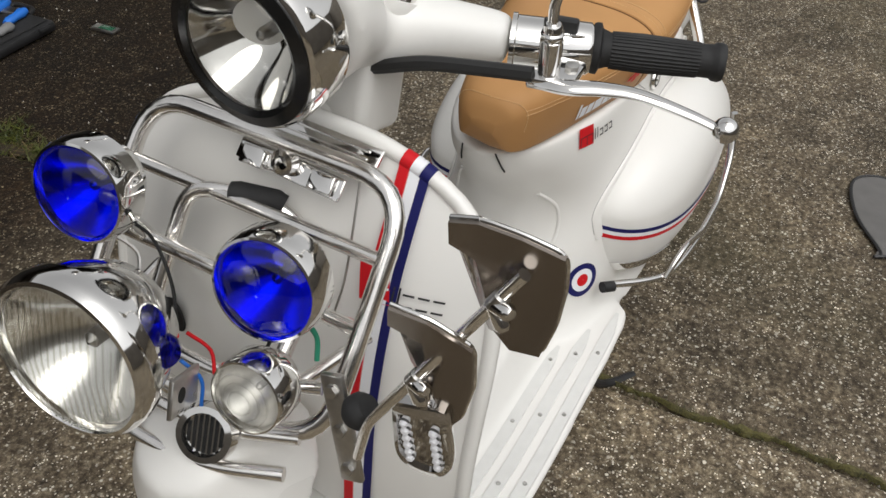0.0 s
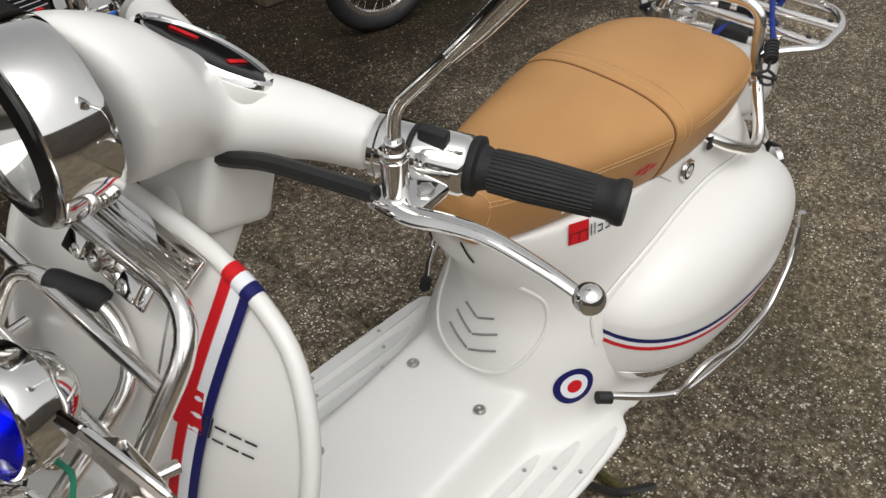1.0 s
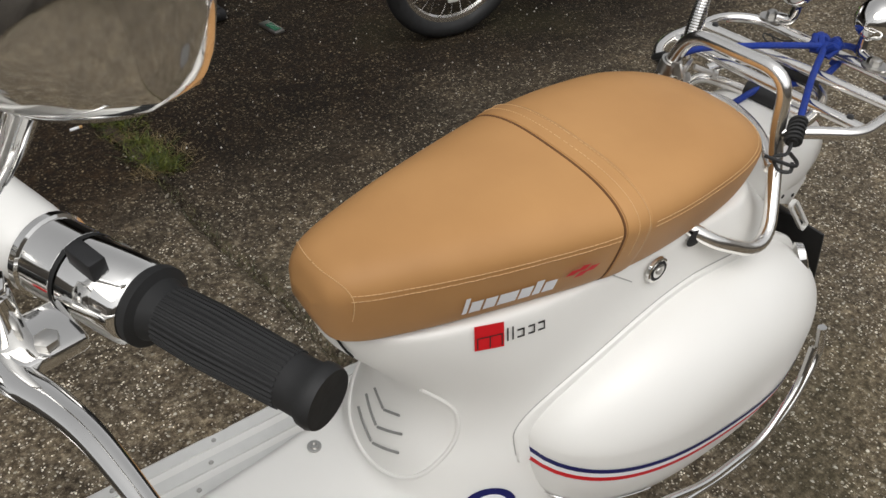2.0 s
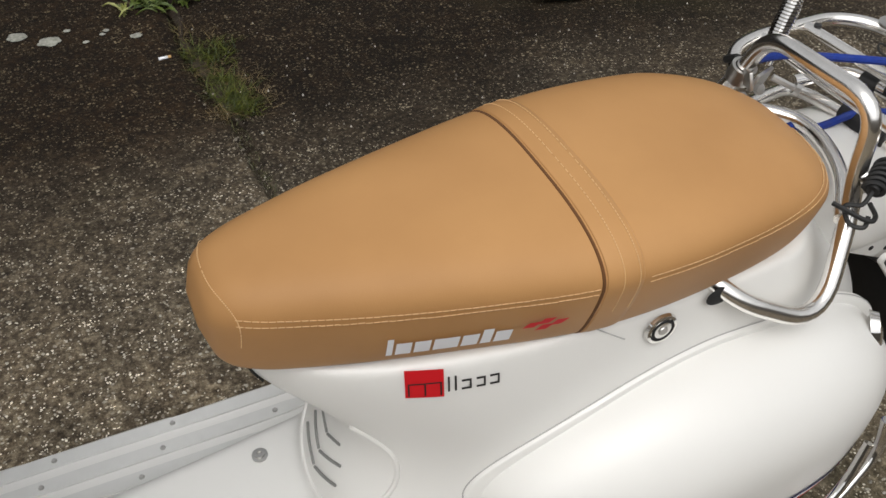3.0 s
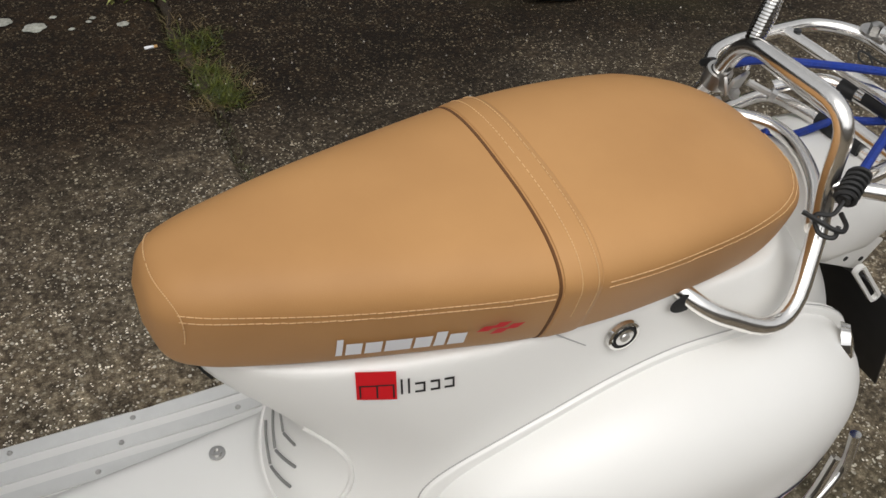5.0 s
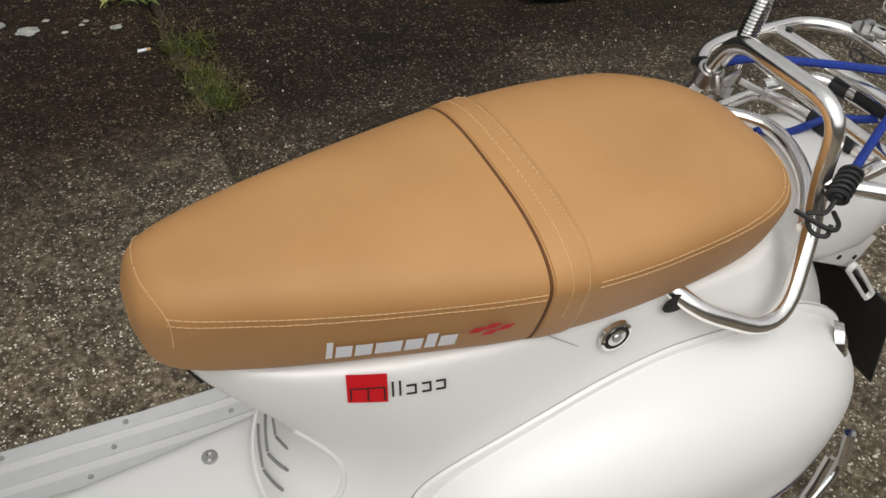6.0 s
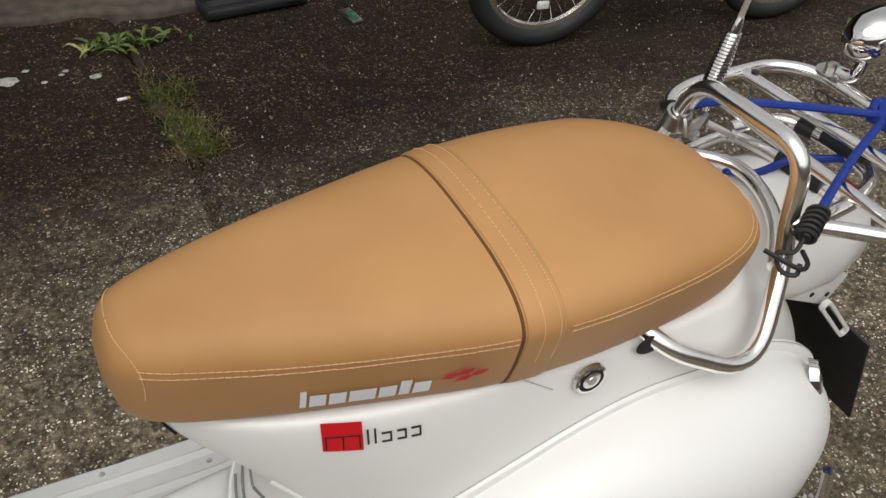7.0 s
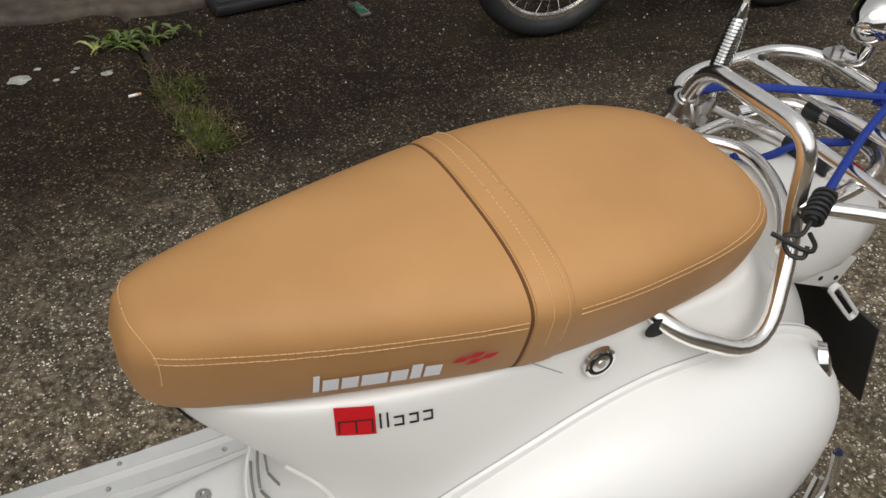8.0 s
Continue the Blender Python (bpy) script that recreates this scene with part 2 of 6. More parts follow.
def sweep(bm, pts, r, seg=10, cap=True, flat=1.0):
    """A tube along pts; r is one radius or one for each point."""
    pts = [Vector(p) for p in pts]
    rs = r if isinstance(r, (list, tuple)) else [r] * len(pts)
    t = (pts[1] - pts[0]).normalized()
    n = t.orthogonal().normalized()
    if abs(t.z) < 0.9:
        n = (Vector((0, 0, 1)) - t * t.z).normalized()
    rings = []
    for i, p in enumerate(pts):
        d = (pts[min(i + 1, len(pts) - 1)] - pts[max(i - 1, 0)]).normalized()
        n = (n - d * n.dot(d)).normalized()
        b = d.cross(n)
        rings.append([bm.verts.new(p + (n * math.cos(a) * flat + b * math.sin(a)) * rs[i]) for a in (2 * math.pi * k / seg for k in range(seg))])
    for a, b in zip(rings, rings[1:]):
        for k in range(seg):
            bm.faces.new((a[k], a[(k + 1) % seg], b[(k + 1) % seg], b[k]))
    if cap:
        bm.faces.new(rings[0][::-1])
        bm.faces.new(rings[-1])
    return bm


def tube(pts, r, seg=10, flat=1.0):
    return sweep(bmesh.new(), pts, r, seg, flat=flat)


def loft(rings, cap=True):
    bm = bmesh.new()
    vs = [[bm.verts.new(p) for p in ring] for ring in rings]
    n = len(vs[0])
    for a, b in zip(vs, vs[1:]):
        for k in range(n):
            bm.faces.new((a[k], a[(k + 1) % n], b[(k + 1) % n], b[k]))
    if cap:
        bm.faces.new(vs[0][::-1])
        bm.faces.new(vs[-1])
    return bm


def lathe(profile, m=None, seg=28, cap=True):
    """Turns a profile of (radius, height) round z, then places it with m."""
    m = m or Matrix()
    rings = [[m @ Vector((r * math.cos(a), r * math.sin(a), h)) for a in (2 * math.pi * k / seg for k in range(seg))] for r, h in profile]
    return loft(rings, cap)


def facing(place, way, up=(0, 0, 1)):
    """A pose whose z points along way."""
    z = Vector(way).normalized()
    x = Vector(up).cross(z).normalized()
    y = z.cross(x)
    m = Matrix((x, y, z)).transposed().to_4x4()
    m.translation = place
    return m


def box(size, m=None, bevel=0.0, seg=2):
    bm = bmesh.new()
    bmesh.ops.create_cube(bm, size=1.0, matrix=Matrix.Diagonal((*size, 1)))
    if bevel:
        bmesh.ops.bevel(bm, geom=bm.edges[:], offset=bevel, segments=seg, affect="EDGES", profile=0.5)
    if m:
        bm.transform(m)
    return bm


def join(*bms):
    out = bms[0]
    for b in bms[1:]:
        me = bpy.data.meshes.new("tmp")
        b.to_mesh(me)
        b.free()
        out.from_mesh(me)
        bpy.data.meshes.remove(me)
    return out


def sheet(rows, depth, way=None):
    """A curved plate through a grid of points, with thickness along way (or its own normals)."""
    bm = bmesh.new()
    g = [[bm.verts.new(p) for p in row] for row in rows]
    for a, b in zip(g, g[1:]):
        for k in range(len(a) - 1):
            bm.faces.new((a[k], a[k + 1], b[k + 1], b[k]))
    if depth:
        bm.normal_update()
        r = bmesh.ops.solidify(bm, geom=bm.faces[:], thickness=depth)
    return bm


def lerp(table, x):
    """Smooth look-up in a table of (x, value)."""
    if x <= table[0][0]:
        return table[0][1]
    for (a, u), (b, v) in zip(table, table[1:]):
        if x <= b:
            t = (x - a) / (b - a)
            i = table.index((a, u))
            m0 = (v - table[i - 1][1]) / (b - table[i - 1][0]) * (b - a) if i else v - u
            m1 = (table[i + 2][1] - u) / (table[i + 2][0] - a) * (b - a) if i + 2 < len(table) else v - u
            return (2 * t ** 3 - 3 * t * t + 1) * u + (t ** 3 - 2 * t * t + t) * m0 + (-2 * t ** 3 + 3 * t * t) * v + (t ** 3 - t * t) * m1
    return table[-1][1]


def spow(v, p):
    return math.copysign(abs(v) ** p, v)


def blended(ob, voxel=0.005, rounds=12, factor=0.5):
    """Melts the overlapping solids of a mesh into one smooth shell."""
    r = ob.modifiers.new("merge", "REMESH")
    r.mode, r.voxel_size, r.use_smooth_shade = "VOXEL", voxel, True
    s = ob.modifiers.new("smooth", "SMOOTH")
    s.iterations, s.factor = rounds, factor
    return ob


# ---------------------------------------------------------------- ground and yard
JOINT = 0.772


def joint_x(y):
    return JOINT + 0.012 * math.sin(y * 3.1) + 0.006 * math.sin(y * 11.0 + 1.0) + 0.02 * max(0.0, y - 0.5)


def build_ground():
    """One sheet to the horizon, finer near the scooter, with an open joint between two slabs."""
    def steps(lo, hi, fine_lo, fine_hi, fine):
        v, out = fine_lo, []
        while v < fine_hi:
            out.append(v)
            v += fine
        s, v = fine, fine_hi
        while v < hi:
            out.append(v)
            s *= 1.6
            v += s
        s, v, low = fine, fine_lo, []
        while v > lo:
            s *= 1.6
            v -= s
            low.append(v)
        return low[::-1] + out + [hi]

    xs = [x + JOINT for x in (-400, -120, -40, -14, -6, -3, -1.6, -1.0, -0.7, -0.5, -0.35, -0.25, -0.17, -0.11, -0.07, -0.045, -0.03, -0.018, -0.008, 0, 0.008, 0.018, 0.03, 0.045, 0.07, 0.11, 0.17, 0.25, 0.35, 0.5, 0.7, 1.0, 1.6, 3, 6, 14, 40, 120, 400)]
    ys = steps(-400, 400, -1.6, 2.2, 0.03)
    bm = bmesh.new()
    g = []
    for y in ys:
        row = []
        for x in xs:
            d = x - JOINT
            near = math.exp(-(d / 0.6) ** 2) if abs(y) < 4 else 0.0
            px = x + (joint_x(y) - JOINT) * near
            z = -0.016 * math.exp(-(d / 0.011) ** 2) * (1 if abs(y) < 6 else 0)
            if abs(x) < 5 and abs(y) < 5:
                z += 0.0025 * noise.noise(Vector((px * 9, y * 9, 0.3))) + 0.004 * noise.noise(Vector((px * 2.2, y * 2.2, 1.7)))
                z -= 0.004 * math.exp(-(d / 0.03) ** 2) * (0.6 + noise.noise(Vector((px * 30, y * 30, 4.0))))
            z += 0.005 if d < -0.004 and abs(x) < 5 else 0.0
            row.append(bm.verts.new((px, y, z)))
        g.append(row)
    for a, b in zip(g, g[1:]):
        for k in range(len(a) - 1):
            bm.faces.new((a[k], a[k + 1], b[k + 1], b[k]))
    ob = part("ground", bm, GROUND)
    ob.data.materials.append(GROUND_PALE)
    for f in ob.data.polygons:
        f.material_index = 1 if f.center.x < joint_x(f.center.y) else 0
    return tagged(ob, "dark weathered exposed-aggregate concrete yard with an open joint", "ground", kind="structure")


ground = build_ground()


def blades(count, spot, height, width, rng, lean=0.5):
    bm = bmesh.new()
    for _ in range(count):
        x, y = spot(rng)
        h, w = height * rng.uniform(0.4, 1.2), width * rng.uniform(0.6, 1.3)
        a, b = rng.uniform(0, 2 * math.pi), rng.uniform(0.1, lean) * h * 1.6
        u, v = Vector((math.cos(a), math.sin(a), 0)), Vector((-math.sin(a), math.cos(a), 0))
        p = Vector((x, y, -0.005))
        ring = []
        for k, t in enumerate((0, 0.4, 0.75, 1.0)):
            c = p + u * b * t * t + Vector((0, 0, h * t * (1 - 0.25 * t)))
            ww = w * (1 - t * 0.85)
            ring.append((bm.verts.new(c - v * ww), bm.verts.new(c + v * ww)))
        for s, e in zip(ring, ring[1:]):
            bm.faces.new((s[0], s[1], e[1], e[0]))
    return bm


rng = random.Random(4)


def tuft_spot(r):
    x, y, s = r.choice(((0.818, 1.235, 0.020), (0.802, 1.28, 0.020), (0.828, 1.20, 0.016), (0.81, 1.33, 0.018), (0.815, 1.42, 0.026), (0.850, 1.47, 0.024), (0.792, 1.47, 0.020), (0.818, 1.25, 0.024)))
    return x + r.gauss(0, s), y + r.gauss(0, s)


tagged(part("grass", blades(1100, tuft_spot, 0.021, 0.0020, rng, 1.5), GRASS), "short dark green grass tufts growing in the concrete joint", "grass", kind="stuff")


def straw_spot(r):
    x, y, s = r.choice(((0.872, 1.225, 0.022), (0.768, 1.20, 0.016), (0.80, 1.38, 0.03), (0.855, 1.31, 0.03), (0.82, 1.56, 0.04)))
    return x + r.gauss(0, s), y + r.gauss(0, s)


tagged(part("dry_grass", blades(560, straw_spot, 0.016, 0.0012, rng, 2.2), leaf_material("straw", (0.06, 0.04, 0.016), (0.22, 0.16, 0.07))), "dry straw-coloured grass lying in the joint", "dry grass", kind="stuff")


def moss_spot(r):
    y = r.uniform(-1.1, 1.7)
    return joint_x(y) + r.gauss(0, 0.012), y


tagged(part("moss", blades(1500, moss_spot, 0.010, 0.0012, rng, 1.2), leaf_material("moss", (0.03, 0.035, 0.010), (0.09, 0.085, 0.025))), "low olive moss along the concrete joint", "moss", kind="stuff")


PALE_LEAF = leaf_material("yellow_leaf", (0.22, 0.24, 0.06), (0.30, 0.30, 0.10))


def build_moss_bank():
    """Cushions of moss filling the joint, wide and narrow by turns."""
    rows = []
    for i in range(420):
        y = -1.25 + 1.6 * i / 419
        w = 0.001 + 0.026 * max(0.0, 0.10 + noise.noise(Vector((y * 11, 2.0, 0.0)))) + 0.007 * noise.noise(Vector((y * 47, 5.0, 0.0)))
        c = joint_x(y) + 0.006 + 0.008 * noise.noise(Vector((y * 14, 7.0, 0.0))) + 0.004 * noise.noise(Vector((y * 60, 9.0, 0.0)))
        rows.append([(c + q * max(w, 0.002), y, -0.001 + (0.003 + 0.16 * max(w, 0.002)) * (1 - q * q) * (0.6 + 0.9 * noise.noise(Vector((y * 110, q * 2.0, 1.0)))) - (0.008 if abs(q) == 1 else 0.0)) for q in (-1, -0.6, -0.2, 0.2, 0.6, 1)])
    ob = part("moss_bank", sheet(rows, 0), simple("moss_cushion", (0.095, 0.085, 0.028), 0.95, vary=0.75, scale=300, bump=1.0))
    return tagged(ob, "olive moss cushions filling the concrete joint", "moss", kind="stuff")


build_moss_bank()


def build_soil():
    """Soil washed into the joint round the grass, thin and ragged."""
    rows = []
    for i in range(260):
        y = 1.13 + 0.66 * i / 259
        w = 0.006 + 0.038 * max(0.0, 0.20 + noise.noise(Vector((y * 6, 4.0, 0.0)))) + 0.010 * noise.noise(Vector((y * 31, 5.0, 0.0)))
        w = max(w, 0.004) * min(1.0, 0.05 + (y - 1.13) / 0.09)
        c = joint_x(y) + 0.012 + 0.012 * noise.noise(Vector((y * 10, 7.0, 0.0)))
        rows.append([(c + q * w + 0.004 * noise.noise(Vector((y * 70, q, 3.0))), y, 0.0005 + 0.0035 * (1 - q * q) * (0.7 + 0.8 * noise.noise(Vector((y * 80, q * 3.0, 1.0)))) - (0.006 if abs(q) == 1 else 0.0)) for q in (-1, -0.75, -0.5, -0.25, 0, 0.25, 0.5, 0.75, 1)])
    ob = part("soil", sheet(rows, 0), simple("brown_soil", (0.030, 0.020, 0.011), 0.95, vary=0.6, scale=240, bump=1.0))
    return tagged(ob, "dark brown soil washed into the concrete joint", "soil", kind="stuff")


build_soil()


def build_crumbs():
    """Crumbled pale concrete along the broken edge of the joint."""
    bm = bmesh.new()
    r = random.Random(21)
    for _ in range(110):
        y = r.uniform(0.93, 1.36)
        x = joint_x(y) - 0.022 + r.gauss(0, 0.020)
        q = 0.0012 + 0.0040 * r.random() ** 2.5
        m = Matrix.Translation((x, y, q * 0.35)) @ pose(0, 0, 0, r.uniform(-30, 30), r.uniform(-30, 30), r.uniform(0, 360))
        bmesh.ops.create_icosphere(bm, subdivisions=1, radius=q, matrix=m @ Matrix.Diagonal((r.uniform(0.7, 1.3), r.uniform(0.5, 1.0), 0.4, 1)))
    return tagged(part("concrete_crumbs", bm, leaf_material("crumb_stone", (0.07, 0.06, 0.045), (0.26, 0.23, 0.18)), smooth=False), "pale crumbled concrete bits along the broken joint", "rubble", kind="stuff")


build_crumbs()


def build_weed():
    """A rosette weed with lobed leaves on the joint's far end."""
    ob = new("weed")
    r = random.Random(8)
    for k in range(46):
        a = r.uniform(0, 2 * math.pi)
        ln, w = r.uniform(0.028, 0.062), r.uniform(0.005, 0.010)
        base = Vector((r.gauss(0, 0.05), r.gauss(0, 0.022), 0.0)) if k > 3 else Vector((-0.105 + r.gauss(0, 0.012), -0.025 + r.gauss(0, 0.01), 0.0))
        rise = r.uniform(0.008, 0.030)
        u, v = Vector((math.cos(a), math.sin(a), 0)), Vector((-math.sin(a), math.cos(a), 0))
        bm = bmesh.new()
        rows = []
        for i in range(9):
            t = i / 8
            lobe = (0.35 + 0.65 * math.sin(math.pi * min(1, t * 1.05))) * (0.72 + 0.28 * math.cos(t * 26))
            c = base + u * ln * t + Vector((0, 0, rise * math.sin(math.pi * t * 0.75)))
            rows.append([c - v * w * lobe + Vector((0, 0, 0.004)), c, c + v * w * lobe + Vector((0, 0, 0.004))])
        part("leaf", sheet(rows, 0.0006), WEED if k > 3 else PALE_LEAF, ob, "" if k > 3 else "yellowing leaf")
    ob.location = (0.785, 1.735, 0.002)
    return tagged(ob, "bright green lobed weed rooted in the concrete joint", "weed")


build_weed()


def build_slab():
    """The raised concrete apron along the back, with a broken front edge."""
    xs = [-6 + 0.06 * i for i in range(int(12.3 / 0.06))]
    rows = []
    for k, (dy, z) in enumerate(((0, -0.05), (0.0, 0.012), (0.006, 0.024), (0.018, 0.030), (0.1, 0.032), (0.4, 0.034), (1.5, 0.036))):
        row = []
        for x in xs:
            edge = 1.955 - 0.19 * (x - 0.5) * (1 if x < 1.0 else 0.0) - (0.095 if x >= 1.0 else 0.0) + (0.25 if x > 1.02 else 0.0) + 0.030 * noise.noise(Vector((x * 5, 0.2, 0))) + 0.022 * noise.noise(Vector((x * 17, 3.2, 0))) + 0.012 * noise.noise(Vector((x * 43, 1.2, 0)))
            row.append((x, edge + dy if k < 6 else 3.6, z + 0.003 * noise.noise(Vector((x * 12, k * 3.0, 1)))))
        rows.append(row)
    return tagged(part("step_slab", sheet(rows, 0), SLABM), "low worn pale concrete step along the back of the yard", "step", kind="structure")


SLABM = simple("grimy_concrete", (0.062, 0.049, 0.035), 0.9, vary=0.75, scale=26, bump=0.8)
build_slab()


# ---------------------------------------------------------------- the scooter, in its own frame: x to the rear, y to its right
scooter = new("motor_scooter")
scooter.matrix_world = pose(-0.0143, 0.0428, -0.0319, 1.076, -0.689, -2.586)
tagged(scooter, "white retro motor scooter with tan seat and many chrome lamps", "motor scooter")

# ---- lower body under the seat
FRONT = [(0.30, 0.515), (0.36, 0.540), (0.40, 0.550), (0.44, 0.560), (0.48, 0.574), (0.53, 0.567), (0.58, 0.533), (0.62, 0.502), (0.66, 0.488)]
WIDE = [(0.30, 0.185), (0.33, 0.158), (0.37, 0.156), (0.42, 0.150), (0.50, 0.136), (0.58, 0.128), (0.62, 0.122), (0.655, 0.115)]
REAR = [(0.30, 1.16), (0.45, 1.20), (0.55, 1.15), (0.61, 1.085), (0.66, 1.035)]
POWER = [(0.30, 2.9), (0.40, 2.6), (0.55, 2.2), (0.68, 2.0)]


def body_y(x, z):
    f, w, r, p = lerp(FRONT, z), lerp(WIDE, z), lerp(REAR, z), lerp(POWER, z)
    if x < 0.80:
        u = min(1.0, (0.80 - x) / (0.80 - f))
        return w * max(0.0, 1 - u ** p) ** (1 / p)
    if x < 0.95:
        return w
    u = min(1.0, (x - 0.95) / (r - 0.95))
    return w * max(0.0, 1 - u ** 2.3) ** (1 / 2.3)


def body_front_x(y, z):
    f, w, p = lerp(FRONT, z), lerp(WIDE, z), lerp(POWER, z)
    return 0.80 - (0.80 - f) * max(0.0, 1 - (abs(y) / w) ** p) ** (1 / p)


def build_body():
    rings = []
    zs = [0.30 + 0.352 * i / 30 for i in range(31)]
    for z in zs:
        f, r = lerp(FRONT, z), lerp(REAR, z)
        ring = []
        n = 46
        for k in range(n):
            a = math.pi * k / n
            x = f + (r - f) * (1 - math.cos(a)) / 2
            ring.append((x, -body_y(x, z), z))
        for k in range(n):
            a = math.pi * (1 - k / n)
            x = f + (r - f) * (1 - math.cos(a)) / 2
            ring.append((x, body_y(x, z), z))
        rings.append(ring)
    return loft(rings)


# floor: raised middle, lower ribbed wings
def floor_hw(x):
    return lerp([(0.02, 0.205), (0.30, 0.213), (0.50, 0.208), (0.64, 0.203), (0.680, 0.194), (0.698, 0.165)], x)


def floor_z(x, y):
    a = abs(y)
    mid = lerp([(0.0, 0.36), (0.25, 0.345), (0.45, 0.366), (0.56, 0.385), (0.70, 0.39)], x)
    edge = lerp([(0.0, 0.33), (0.2, 0.305), (0.5, 0.303), (0.70, 0.313)], x)
    t = min(1.0, max(0.0, (a - 0.088) / 0.035))
    t = t * t * (3 - 2 * t)
    return mid * (1 - t) + edge * t


def build_floor():
    xs = [0.06 + (0.698 - 0.06) * (1 - (1 - i / 46) ** 1.6) for i in range(47)]
    bm = bmesh.new()
    n = 50
    top, bot = [], []
    for x in xs:
        hw = floor_hw(x)
        top.append([bm.verts.new((x, -hw + 2 * hw * k / n, floor_z(x, -hw + 2 * hw * k / n))) for k in range(n + 1)])
        bot.append([bm.verts.new((x, -hw + 2 * hw * k / n, floor_z(x, -hw + 2 * hw * k / n) - 0.018)) for k in range(n + 1)])
    for g, flip in ((top, 0), (bot, 1)):
        for a, b in zip(g, g[1:]):
            for k in range(n):
                f = (a[k], a[k + 1], b[k + 1], b[k])
                bm.faces.new(f[::-1] if flip else f)
    for i in range(len(xs) - 1):
        bm.faces.new((top[i][0], top[i + 1][0], bot[i + 1][0], bot[i][0]))
        bm.faces.new((top[i][n], bot[i][n], bot[i + 1][n], top[i + 1][n]))
    for k in range(n):
        bm.faces.new((top[0][k], bot[0][k], bot[0][k + 1], top[0][k + 1]))
        bm.faces.new((top[-1][k], top[-1][k + 1], bot[-1][k + 1], bot[-1][k]))
    return bm


body = blended(part("body_shell", join(build_body(), build_floor()), WHITE, scooter, "glossy white bodywork and footboard"), 0.0042, 26)

GREYSTRIP = simple("grey_strip", (0.68, 0.68, 0.66), 0.5, vary=0.06, scale=60)
# ribs on the wings of the footboard, with rivets
for side in (-1, 1):
    for k, (ya, yb) in enumerate(((0.121, 0.139), (0.149, 0.167), (0.1775, 0.1955))):
        x0, x1 = 0.12, (0.555, 0.610, 0.664)[k]
        rows = []
        for i in range(25):
            x = x0 + (x1 - x0) * i / 24
            k_ = floor_hw(x) / 0.203
            tip = 1 if i < 23 else (0.75 if i == 23 else 0.3)
            c, hw = (ya + yb) / 2 * k_, (yb - ya) / 2 * k_ * tip
            z = floor_z(x, c)
            rows.append([(x, side * (c - hw), z - 0.001), (x, side * (c - hw * 0.90), z + 0.0022), (x, side * (c + hw * 0.90), z + 0.0022), (x, side * (c + hw), z - 0.001)])
        part("floor_rib", sheet(rows, 0), GREYSTRIP, body, "pale grey rubbing strip")
        for x in [0.145 + 0.133 * q + (-0.020, 0.010, 0.028)[k] for q in range(4)]:
            if x < x1 - 0.01:
                y = side * (ya + yb) / 2 * floor_hw(x) / 0.203
                part("rivet", lathe([(0.0, 0.0032), (0.0022, 0.0026), (0.0035, 0.0)][::-1], pose(x, y, floor_z(x, y) + 0.002), 10), ZINC, body, "steel rivet")
for x in (0.335, 0.512):
    for y in (-0.06, 0.06):
        z = floor_z(x, y)
        bolt = part("floor_bolt", lathe([(0.0085, 0.0), (0.0085, 0.0016), (0.0052, 0.002), (0.0052, 0.0045), (0.003, 0.0045), (0.003, 0.002), (0.0, 0.002)], pose(x, y, z + 0.001), 16), ZINC, body, "steel socket bolt")

# panel with three louvres below the seat's nose
def on_front(y, z, out=0.0):
    return Vector((body_front_x(y, z) - out, y, z))


ring = spline([(-0.060, 0.555, 0), (-0.080, 0.515, 0), (-0.082, 0.455, 0), (-0.058, 0.412, 0), (0.0, 0.394, 0), (0.058, 0.412, 0), (0.082, 0.455, 0), (0.080, 0.515, 0), (0.060, 0.555, 0)], 6)
part("louvre_panel_rim", tube([on_front(p[0], p[1], 0.0) for p in ring], 0.0028, 8), WHITE, body)
LOUVRE = simple("louvre_shadow", (0.24, 0.24, 0.23), 0.7)
for z0, half in ((0.419, 0.040), (0.443, 0.035), (0.466, 0.024)):
    for side in (-1, 1):
        pts = [on_front(side * half * q, z0 + 0.018 * half / 0.040 * q, 0.0010) for q in (0.04, 0.36, 0.68, 1.0)]
        part("louvre_slot", tube(spline(pts, 4), 0.0016, 6), LOUVRE, body, "dark louvre slot")

for y in (-0.033, 0.030):
    part("panel_slit", tube([on_front(y * (1 - 0.25 * k / 4), 0.618 + 0.034 * k / 4, 0.001) for k in range(5)], 0.0012, 6), SLOT, body, "dark slit")

# ---- side cowls
CX, CZ, CA, CT, CB = 0.906, 0.470, 0.236, 0.116, 0.184
TILT = -0.02


def cowl_pow(dx, t):
    return 1.62 if dx < 0 and t > 0 else (2.15 if t > 0 else 2.6)


def cowl_y(x, z):
    t = z - CZ - TILT * (x - CX)
    p = cowl_pow(x - CX, t)
    k = ((abs(x - CX) / CA) ** p + (abs(t) / (CT if t > 0 else CB)) ** p) ** (1 / p)
    return 0.122 + 0.106 * max(0.0, 1 - k ** 2.5) ** 0.46


def cowl_rim(a, grow=1.0):
    c, q = math.cos(a), math.sin(a)
    p = cowl_pow(c, q)
    dx = CA * spow(c, 2 / p) * grow
    return dx, (CT if q > 0 else CB) * spow(q, 2 / p) * grow + TILT * dx


